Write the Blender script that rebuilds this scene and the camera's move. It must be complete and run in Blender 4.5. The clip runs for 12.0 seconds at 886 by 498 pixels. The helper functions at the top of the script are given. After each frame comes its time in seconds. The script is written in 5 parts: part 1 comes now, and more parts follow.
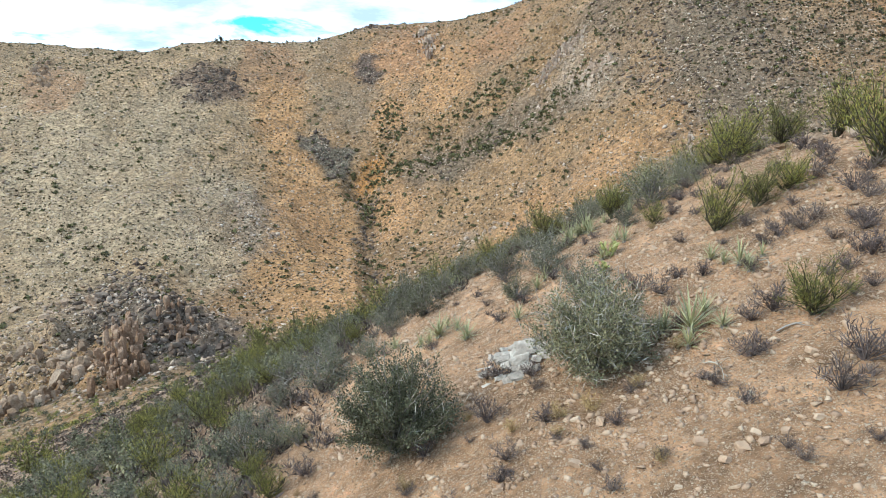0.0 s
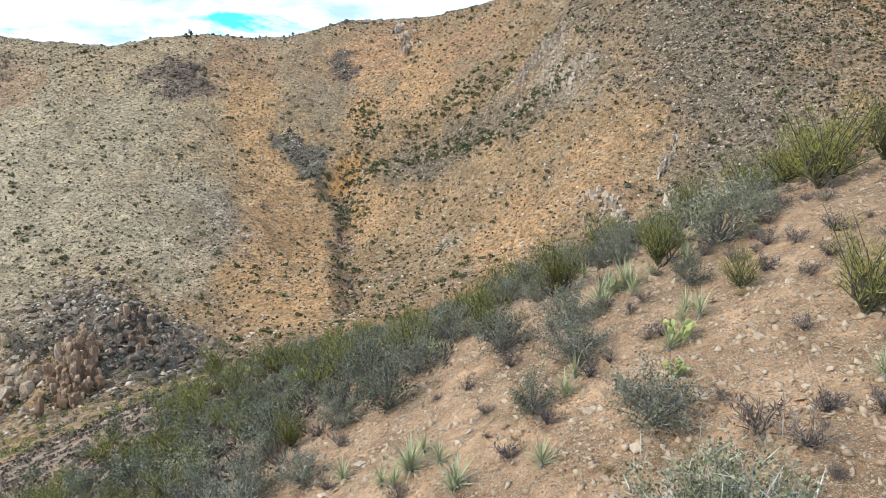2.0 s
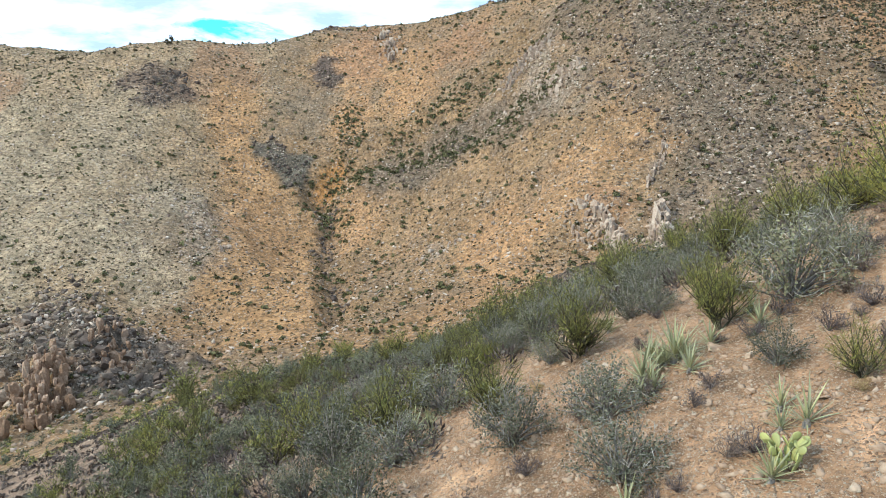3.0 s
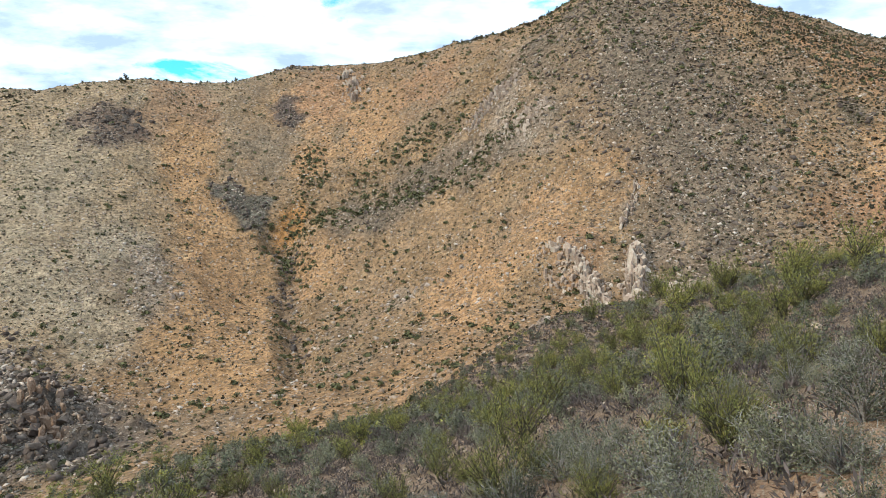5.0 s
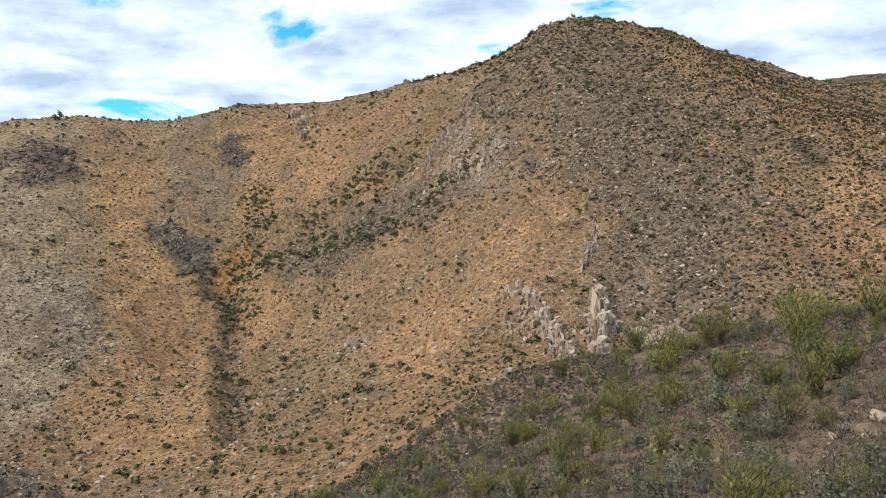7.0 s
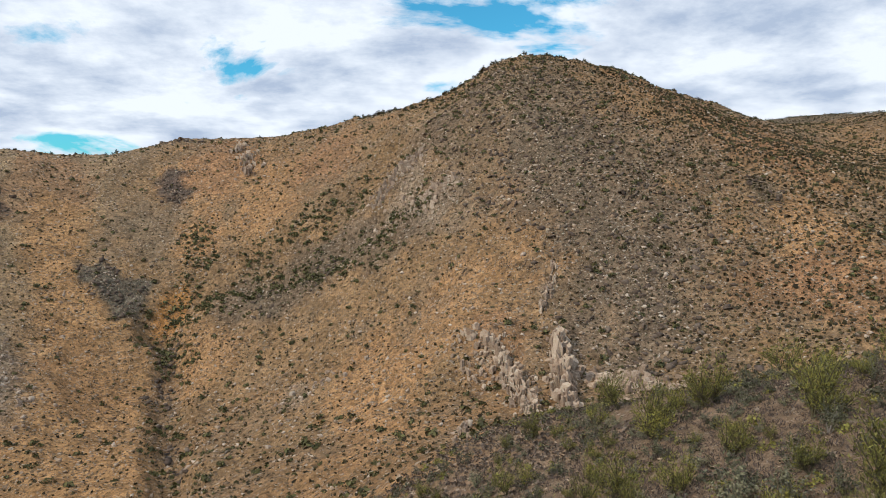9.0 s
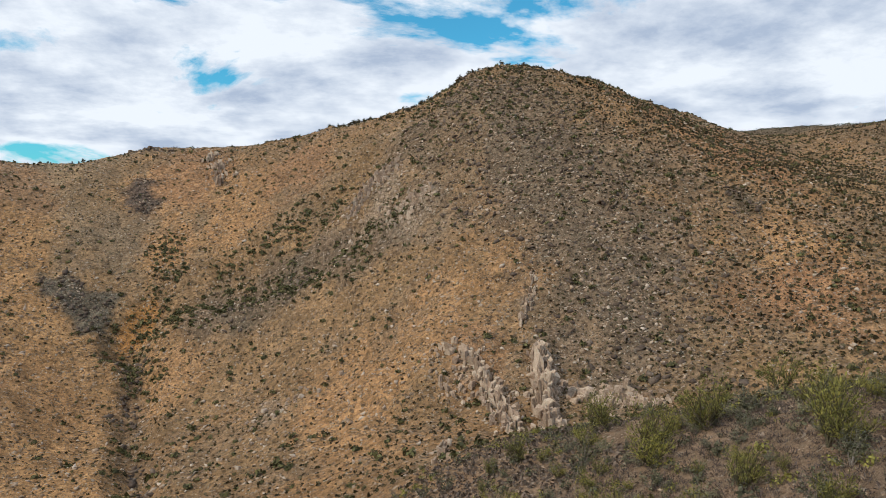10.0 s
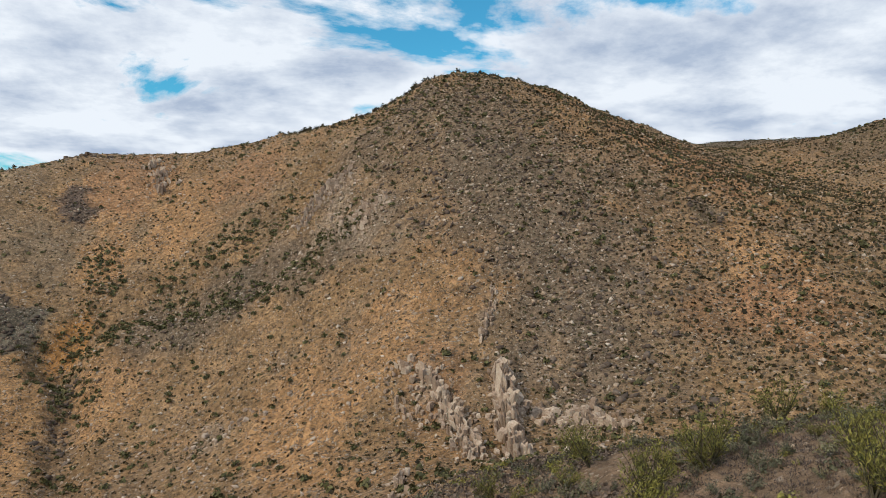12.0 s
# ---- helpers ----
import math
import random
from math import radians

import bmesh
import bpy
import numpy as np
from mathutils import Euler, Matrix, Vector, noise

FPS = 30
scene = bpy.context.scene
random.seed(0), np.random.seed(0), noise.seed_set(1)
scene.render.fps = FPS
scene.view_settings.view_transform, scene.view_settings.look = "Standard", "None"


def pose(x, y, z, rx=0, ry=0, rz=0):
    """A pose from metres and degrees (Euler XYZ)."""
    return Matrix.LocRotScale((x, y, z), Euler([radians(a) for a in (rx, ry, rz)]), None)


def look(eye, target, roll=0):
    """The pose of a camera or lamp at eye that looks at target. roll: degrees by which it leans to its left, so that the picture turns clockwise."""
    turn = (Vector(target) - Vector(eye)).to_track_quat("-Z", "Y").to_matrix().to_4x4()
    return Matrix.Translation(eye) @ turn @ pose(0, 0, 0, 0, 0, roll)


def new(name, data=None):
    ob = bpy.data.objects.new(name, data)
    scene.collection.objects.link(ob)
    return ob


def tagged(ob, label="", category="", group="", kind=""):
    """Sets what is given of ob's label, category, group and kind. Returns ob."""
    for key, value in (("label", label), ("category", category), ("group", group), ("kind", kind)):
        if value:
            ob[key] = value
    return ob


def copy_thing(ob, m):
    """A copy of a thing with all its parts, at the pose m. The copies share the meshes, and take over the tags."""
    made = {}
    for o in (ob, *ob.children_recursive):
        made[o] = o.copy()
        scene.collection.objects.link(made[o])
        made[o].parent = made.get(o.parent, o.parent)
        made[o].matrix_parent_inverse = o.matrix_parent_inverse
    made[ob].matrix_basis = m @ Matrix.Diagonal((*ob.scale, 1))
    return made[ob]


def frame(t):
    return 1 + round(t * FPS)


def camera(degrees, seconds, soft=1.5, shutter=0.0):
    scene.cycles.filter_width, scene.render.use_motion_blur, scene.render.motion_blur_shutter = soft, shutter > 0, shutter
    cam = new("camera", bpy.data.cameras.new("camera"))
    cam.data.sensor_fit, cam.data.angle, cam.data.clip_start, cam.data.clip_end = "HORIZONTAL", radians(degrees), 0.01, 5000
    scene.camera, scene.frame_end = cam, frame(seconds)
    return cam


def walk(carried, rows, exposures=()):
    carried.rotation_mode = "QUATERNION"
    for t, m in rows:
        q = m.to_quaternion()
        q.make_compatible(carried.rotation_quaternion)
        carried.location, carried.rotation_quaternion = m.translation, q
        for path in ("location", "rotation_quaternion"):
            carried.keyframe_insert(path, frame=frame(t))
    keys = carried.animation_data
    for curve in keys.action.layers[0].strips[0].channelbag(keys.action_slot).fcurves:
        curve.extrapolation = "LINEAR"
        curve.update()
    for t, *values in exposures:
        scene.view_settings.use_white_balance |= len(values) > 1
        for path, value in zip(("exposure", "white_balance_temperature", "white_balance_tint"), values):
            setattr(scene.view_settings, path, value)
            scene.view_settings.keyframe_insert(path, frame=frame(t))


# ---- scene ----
# ---- the camera and its flight ----
cam = camera(64.4, 12.0, soft=0.6)
# seconds, eye x, y, z, heading (clockwise from +y), pitch, lean
FLIGHT = [
    (0.0, 0.00, 0.00, 0.00, -4.34, -12.12, -0.37),
    (0.5, -0.09, 1.45, -0.03, -3.90, -12.19, -0.25),
    (1.0, -0.20, 2.98, -0.05, -3.55, -12.23, -0.14),
    (1.5, -0.31, 4.62, -0.06, -3.12, -12.27, -0.08),
    (2.0, -0.40, 6.35, -0.08, -2.49, -12.29, -0.02),
    (2.5, -0.49, 8.11, -0.10, -1.92, -12.24, 0.03),
    (3.0, -0.59, 9.91, -0.10, -1.30, -11.72, 0.06),
    (5.0, -1.15, 17.55, -0.17, 1.63, -8.56, 0.06),
    (5.5, -1.18, 19.50, -0.14, 2.56, -7.77, 0.05),
    (6.0, -1.19, 21.45, -0.13, 3.50, -6.98, 0.03),
    (6.5, -1.18, 23.39, -0.13, 4.51, -6.16, 0.04),
    (7.0, -1.19, 25.31, -0.12, 5.57, -5.37, 0.03),
    (9.0, -1.11, 32.63, 0.11, 9.69, -2.39, 0.06),
    (9.5, -1.01, 34.43, 0.13, 10.69, -1.78, 0.06),
    (10.0, -0.88, 36.21, 0.14, 11.70, -1.52, 0.05),
    (10.5, -0.70, 37.97, 0.13, 12.69, -1.26, 0.06),
    (11.0, -0.49, 39.71, 0.11, 13.68, -1.02, 0.09),
    (11.5, -0.25, 41.45, 0.09, 14.70, -0.77, 0.12),
    (12.0, -0.00, 43.20, 0.07, 15.53, -0.58, 0.16),
]


def aim(x, y, z, heading, pitch, lean):
    h, p = radians(heading), radians(pitch)
    ahead = Vector((math.sin(h) * math.cos(p), math.cos(h) * math.cos(p), math.sin(p)))
    return look((x, y, z), Vector((x, y, z)) + ahead * 10, lean)


walk(cam, [(t, aim(*row)) for t, *row in FLIGHT], exposures=[(0.0, 0.04, 6000, 5), (2.8, 0.06, 5980, 5), (5.5, -0.20, 6350, 8), (7.0, -0.42, 6600, 11), (9.5, -0.70, 7000, 13), (12.0, -0.78, 7050, 13)])

# ---- light: a veiled sun under broken cloud ----
SUN_HEIGHT, SUN_TURN = radians(38), radians(248)   # turn: clockwise from +y
world = bpy.data.worlds.new("sky")
scene.world = world
world.use_nodes = True
wn, wl = world.node_tree.nodes, world.node_tree.links
wn.clear()

def wnode(kind, **inputs):
    n = wn.new(kind)
    for key, value in inputs.items():
        n.inputs[key].default_value = value
    return n


w_out = wnode("ShaderNodeOutputWorld")
w_bg = wnode("ShaderNodeBackground", Strength=0.13)
w_sky = wnode("ShaderNodeTexSky")
w_sky.sky_type, w_sky.sun_disc = "NISHITA", False
w_sky.sun_elevation, w_sky.sun_rotation = SUN_HEIGHT, SUN_TURN
w_co = wnode("ShaderNodeTexCoord")
w_sep = wnode("ShaderNodeSeparateXYZ")
wl.new(w_co.outputs["Generated"], w_sep.inputs[0])


def wmath(op, a, b=None, clamp=False):
    n = wn.new("ShaderNodeMath")
    n.operation, n.use_clamp = op, clamp
    for k, v in enumerate((a, b)):
        if v is None:
            continue
        if isinstance(v, (int, float)):
            n.inputs[k].default_value = v
        else:
            wl.new(v, n.inputs[k])
    return n.outputs[0]


# cloud deck: directions carried onto a flat layer, so that clouds shrink to streaks near the horizon
w_up = wmath("ADD", wmath("MAXIMUM", w_sep.outputs[2], 0.0), 0.20)
w_flat = wnode("ShaderNodeCombineXYZ")
w_flat_u, w_flat_v = wmath("DIVIDE", w_sep.outputs[0], w_up), wmath("DIVIDE", w_sep.outputs[1], w_up)
wl.new(w_flat_u, w_flat.inputs[0])
wl.new(w_flat_v, w_flat.inputs[1])
w_n1 = wnode("ShaderNodeTexNoise", Scale=1.25, Detail=11.0, Roughness=0.60, Distortion=0.35)
w_n2 = wnode("ShaderNodeTexNoise", Scale=2.6, Detail=9.0, Roughness=0.60)
wl.new(w_flat.outputs[0], w_n1.inputs["Vector"])
wl.new(w_flat.outputs[0], w_n2.inputs["Vector"])
w_ramp = wnode("ShaderNodeValToRGB")
w_ramp.color_ramp.elements[0].position, w_ramp.color_ramp.elements[0].color = 0.385, (0, 0, 0, 1)
w_ramp.color_ramp.elements[1].position, w_ramp.color_ramp.elements[1].color = 0.45, (1, 1, 1, 1)
# clear gaps in the deck: place on the layer, half width, half depth
w_cover = w_n1.outputs["Fac"]
for gu, gv, gw, gd, deep in [(-0.15, 2.45, 0.20, 0.10, 0.10), (0.36, 2.02, 0.20, 0.11, 0.10), (0.72, 1.76, 0.24, 0.10, 0.11), (-0.84, 2.17, 0.20, 0.10, 0.11), (-0.95, 3.12, 0.7, 0.06, 0.07), (1.05, 1.55, 0.30, 0.07, 0.10), (1.75, 1.95, 0.35, 0.3, -0.10), (-0.2, 2.95, 0.5, 0.15, -0.10)]:
    w_far = wmath("ADD", wmath("POWER", wmath("ABSOLUTE", wmath("DIVIDE", wmath("SUBTRACT", w_flat_u, gu), gw)), 2.0), wmath("POWER", wmath("ABSOLUTE", wmath("DIVIDE", wmath("SUBTRACT", w_flat_v, gv), gd)), 2.0))
    w_cover = wmath("SUBTRACT", w_cover, wmath("MULTIPLY", wmath("EXPONENT", wmath("MULTIPLY", w_far, -0.55)), deep))
wl.new(w_cover, w_ramp.inputs[0])
w_shade = wnode("ShaderNodeValToRGB")
w_shade.color_ramp.elements[0].position, w_shade.color_ramp.elements[0].color = 0.46, (10.5, 12.1, 13.9, 1)
w_shade.color_ramp.elements[1].position, w_shade.color_ramp.elements[1].color = 0.61, (5.2, 6.8, 9.3, 1)
wl.new(wmath("ADD", wmath("MULTIPLY", w_n1.outputs["Fac"], 0.45), wmath("MULTIPLY", w_n2.outputs["Fac"], 0.55)), w_shade.inputs[0])
w_mix = wnode("ShaderNodeMixRGB")
wl.new(w_ramp.outputs[0], w_mix.inputs[0])
w_blue = wnode("ShaderNodeMixRGB", Fac=1.0)
w_blue.blend_type = "MULTIPLY"
w_blue.inputs[2].default_value = (0.40, 1.75, 2.1, 1)     # deep clear air between the clouds
wl.new(w_sky.outputs[0], w_blue.inputs[1])
wl.new(w_blue.outputs[0], w_mix.inputs[1])
wl.new(w_shade.outputs[0], w_mix.inputs[2])
wl.new(w_mix.outputs[0], w_bg.inputs["Color"])
wl.new(w_bg.outputs[0], w_out.inputs["Surface"])

sun = new("sun", bpy.data.lights.new("sun", "SUN"))
sun.data.energy, sun.data.angle, sun.data.color = 3.6, radians(0.8), (1.0, 0.87, 0.71)
sun.matrix_world = look((0, 0, 0), (-math.sin(SUN_TURN) * math.cos(SUN_HEIGHT), -math.cos(SUN_TURN) * math.cos(SUN_HEIGHT), -math.sin(SUN_HEIGHT)))
tagged(sun, kind="structure")


# ---- materials ----
class Mat:
    """A node material with short calls to add nodes."""

    def __init__(self, name, rough=0.9, spec=0.2):
        self.m = bpy.data.materials.new(name)
        self.m.use_nodes = True
        self.t = self.m.node_tree
        self.b = self.t.nodes["Principled BSDF"]
        self.b.inputs["Roughness"].default_value = rough
        self.b.inputs["Specular IOR Level"].default_value = spec
        self.co = None

    def add(self, kind, **inputs):
        n = self.t.nodes.new(kind)
        for key, v in inputs.items():
            self.set(n.inputs[key], v)
        return n

    def set(self, socket, v):
        if hasattr(v, "is_output"):
            self.t.links.new(v, socket)
        else:
            socket.default_value = v

    def where(self):
        if self.co is None:
            self.co = self.add("ShaderNodeNewGeometry").outputs["Position"]
        return self.co

    def noise(self, scale, detail=4.0, rough=0.55, vector=None):
        n = self.add("ShaderNodeTexNoise", Scale=scale, Detail=detail, Roughness=rough)
        self.set(n.inputs["Vector"], vector or self.where())
        return n.outputs["Fac"]

    def cells(self, scale, vector=None):
        n = self.add("ShaderNodeTexVoronoi", Scale=scale)
        self.set(n.inputs["Vector"], vector or self.where())
        return n

    def ramp(self, fac, stops):
        n = self.add("ShaderNodeValToRGB")
        e = n.color_ramp.elements
        while len(e) < len(stops):
            e.new(0.5)
        for k, (p, c) in enumerate(stops):
            e[k].position = p
            e[k].color = (*c, 1) if len(c) == 3 else c
        self.set(n.inputs[0], fac)
        return n.outputs[0]

    def mix(self, fac, a, b, mode="MIX"):
        n = self.add("ShaderNodeMixRGB")
        n.blend_type = mode
        for k, v in enumerate((fac, a, b)):
            if isinstance(v, tuple) and len(v) == 3:
                v = (*v, 1)
            self.set(n.inputs[k], v)
        return n.outputs[0]

    def math(self, op, a, b=0.0, clamp=False):
        n = self.add("ShaderNodeMath")
        n.operation, n.use_clamp = op, clamp
        self.set(n.inputs[0], a)
        self.set(n.inputs[1], b)
        return n.outputs[0]

    def colour(self, c):
        self.set(self.b.inputs["Base Color"], c)

    def bump(self, h, strength=0.5, distance=0.05):
        n = self.add("ShaderNodeBump", Strength=strength, Distance=distance)
        self.set(n.inputs["Height"], h)
        self.set(self.b.inputs["Normal"], n.outputs[0])


def soil_material():
    """Gravelly earth: the colour attribute holds the earth's tint, with some shade put in, its alpha how coarse the
    ground is (1 on the mountain).
    """
    s = Mat("gravelly_desert_soil", 0.95, 0.1)
    base = s.add("ShaderNodeAttribute")
    base.attribute_name = "soil"
    far = base.outputs["Alpha"]
    fine, coarse, broad = s.noise(5.0, 9, 0.72), s.noise(0.8, 9, 0.72), s.noise(0.12, 6, 0.6)
    c = s.mix(0.8, base.outputs["Color"], s.ramp(fine, [(0.30, (0.22, 0.21, 0.20)), (0.70, (0.78, 0.78, 0.78))]), "OVERLAY")
    c = s.mix(0.9, c, s.ramp(coarse, [(0.34, (0.16, 0.16, 0.16)), (0.66, (0.80, 0.79, 0.78))]), "OVERLAY")
    c = s.mix(0.5, c, s.ramp(broad, [(0.35, (0.32, 0.32, 0.31)), (0.65, (0.66, 0.65, 0.64))]), "OVERLAY")

    def stones(scale, share, size, c, weight, tones, lift, height):
        warp = s.add("ShaderNodeVectorMath")
        warp.operation = "MULTIPLY_ADD"
        s.set(warp.inputs[0], s.add("ShaderNodeTexNoise", Scale=scale * 1.7, Vector=s.where()).outputs["Color"])
        warp.inputs[1].default_value = (0.9 / scale,) * 3
        s.set(warp.inputs[2], s.where())
        peb = s.cells(scale, warp.outputs[0])
        peb.distance = "MANHATTAN"
        tone = s.ramp(s.add("ShaderNodeSeparateColor", Color=peb.outputs["Color"]).outputs[0], tones)
        some = s.math("MULTIPLY", s.math("LESS_THAN", peb.outputs["Distance"], size), s.math("GREATER_THAN", s.noise(scale * 0.2, 5, 0.65), share))
        k = s.math("MULTIPLY", some, weight)
        c = s.mix(k, c, tone)
        return c, s.math("ADD", height, s.math("MULTIPLY", k, s.math("MULTIPLY", s.math("SUBTRACT", 0.75, peb.outputs["Distance"]), lift)))

    near = s.math("SUBTRACT", 1.0, far)
    gravel = [(0.0, (0.20, 0.125, 0.08)), (0.35, (0.37, 0.245, 0.16)), (0.7, (0.50, 0.37, 0.26)), (1.0, (0.62, 0.52, 0.40))]
    rubble = [(0.0, (0.07, 0.052, 0.038)), (0.35, (0.17, 0.125, 0.085)), (0.7, (0.28, 0.21, 0.15)), (1.0, (0.56, 0.48, 0.39))]
    h = s.math("ADD", s.math("MULTIPLY", fine, 0.06), s.math("MULTIPLY", coarse, s.math("ADD", 0.05, s.math("MULTIPLY", far, 0.55))))
    wn_ = s.math("MULTIPLY", near, 0.85)
    wf_ = s.math("MULTIPLY", far, 0.8)
    c, h = stones(48.0, 0.44, 0.62, c, wn_, gravel, 0.025, h)
    c, h = stones(23.0, 0.43, 0.58, c, wn_, gravel, 0.06, h)
    c, h = stones(9.5, 0.55, 0.52, c, wn_, gravel, 0.14, h)
    c, h = stones(2.1, 0.43, 0.56, c, wf_, rubble, 0.5, h)
    c, h = stones(0.95, 0.50, 0.50, c, wf_, rubble, 0.95, h)
    s.colour(c)
    s.bump(h, 1.0, 1.0)
    return s.m


SOIL = soil_material()


def leaf_material(name, low, high, rough=0.65):
    s = Mat(name, rough, 0.25)
    r = s.add("ShaderNodeNewGeometry").outputs["Random Per Island"]
    ob = s.add("ShaderNodeObjectInfo").outputs["Random"]
    c = s.ramp(r, [(0.0, low), (1.0, high)])
    c = s.mix(0.6, c, s.ramp(ob, [(0.0, (0.33, 0.33, 0.33)), (0.5, (0.50, 0.50, 0.48)), (1.0, (0.70, 0.68, 0.56))]), "OVERLAY")
    s.colour(c)
    return s.m


LEAF_GREY = leaf_material("grey_green_leaf", (0.068, 0.069, 0.043), (0.245, 0.234, 0.15))
LEAF_OAK = leaf_material("dark_green_leaf", (0.035, 0.039, 0.022), (0.172, 0.168, 0.1))
LEAF_GREEN = leaf_material("yellow_green_twig", (0.07, 0.073, 0.018), (0.265, 0.246, 0.068))
LEAF_DARK = leaf_material("far_shrub_leaf", (0.02, 0.016, 0.008), (0.105, 0.085, 0.042))
LEAF_BUSH = leaf_material("dark_bush_leaf", (0.026, 0.027, 0.012), (0.135, 0.128, 0.054))
TWIG = leaf_material("purple_grey_dry_twig", (0.06, 0.045, 0.043), (0.22, 0.175, 0.16), 0.9)
TWIG_PALE = leaf_material("pale_grey_twig", (0.16, 0.15, 0.14), (0.42, 0.40, 0.38), 0.9)
TWIG_LOW = leaf_material("purple_brown_low_scrub", (0.045, 0.035, 0.031), (0.18, 0.14, 0.125), 0.9)
STRAW = leaf_material("dry_straw", (0.20, 0.13, 0.06), (0.45, 0.34, 0.18), 0.9)
BLADE = leaf_material("pale_yucca_blade", (0.17, 0.178, 0.092), (0.43, 0.42, 0.25), 0.5)
PAD = leaf_material("yellow_green_cactus_pad", (0.17, 0.2, 0.06), (0.33, 0.33, 0.13), 0.5)


def bark_material(name, dark, light):
    s = Mat(name, 0.95, 0.1)
    n = s.noise(14, 6, 0.6)
    s.colour(s.ramp(n, [(0.3, dark), (0.7, light)]))
    s.bump(n, 0.5, 0.01)
    return s.m


BARK = bark_material("grey_bark", (0.10, 0.085, 0.07), (0.34, 0.31, 0.28))
BARK_DARK = bark_material("dark_olive_bark", (0.035, 0.032, 0.020), (0.13, 0.115, 0.075))
WOOD_DEAD = leaf_material("bleached_dead_wood", (0.26, 0.235, 0.21), (0.44, 0.41, 0.37), 0.9)


def stone_material(name, dark, mid, light, scale=1.0):
    s = Mat(name, 0.9, 0.2)
    n = s.noise(2.3 * scale, 9, 0.62)
    big = s.noise(0.5 * scale, 4, 0.55)
    isl = s.add("ShaderNodeNewGeometry").outputs["Random Per Island"]
    ob = s.add("ShaderNodeObjectInfo").outputs["Random"]
    v = s.math("ADD", s.math("MULTIPLY", n, 0.55), s.math("MULTIPLY", s.math("ADD", isl, ob), 0.22))
    v = s.math("ADD", v, s.math("MULTIPLY", big, 0.2))
    s.colour(s.ramp(v, [(0.25, dark), (0.55, mid), (0.85, light)]))
    s.bump(s.noise(5 * scale, 9, 0.7), 0.85, 0.07 / scale)
    return s.m


STONE_TAN = stone_material("tan_stone", (0.19, 0.12, 0.08), (0.425, 0.302, 0.206), (0.62, 0.52, 0.40), 2.0)
STONE_WHITE = stone_material("pale_quartz_stone", (0.08, 0.066, 0.054), (0.32, 0.285, 0.245), (0.62, 0.575, 0.51), 4.0)
STONE_CRAG = stone_material("weathered_granite", (0.045, 0.03, 0.021), (0.25, 0.175, 0.118), (0.53, 0.42, 0.315), 1.6)
STONE_PALE = stone_material("cream_and_rust_rock", (0.09, 0.06, 0.042), (0.33, 0.25, 0.188), (0.60, 0.51, 0.42), 0.9)
STONE_FIN = stone_material("cream_and_pink_rock", (0.05, 0.032, 0.022), (0.335, 0.25, 0.186), (0.63, 0.535, 0.43), 2.0)
STONE_RUST = stone_material("rust_stained_granite", (0.05, 0.03, 0.02), (0.26, 0.165, 0.105), (0.50, 0.385, 0.29), 1.6)
STONE_DARK = stone_material("dark_varnished_rock", (0.03, 0.022, 0.018), (0.115, 0.086, 0.068), (0.28, 0.225, 0.175), 0.6)

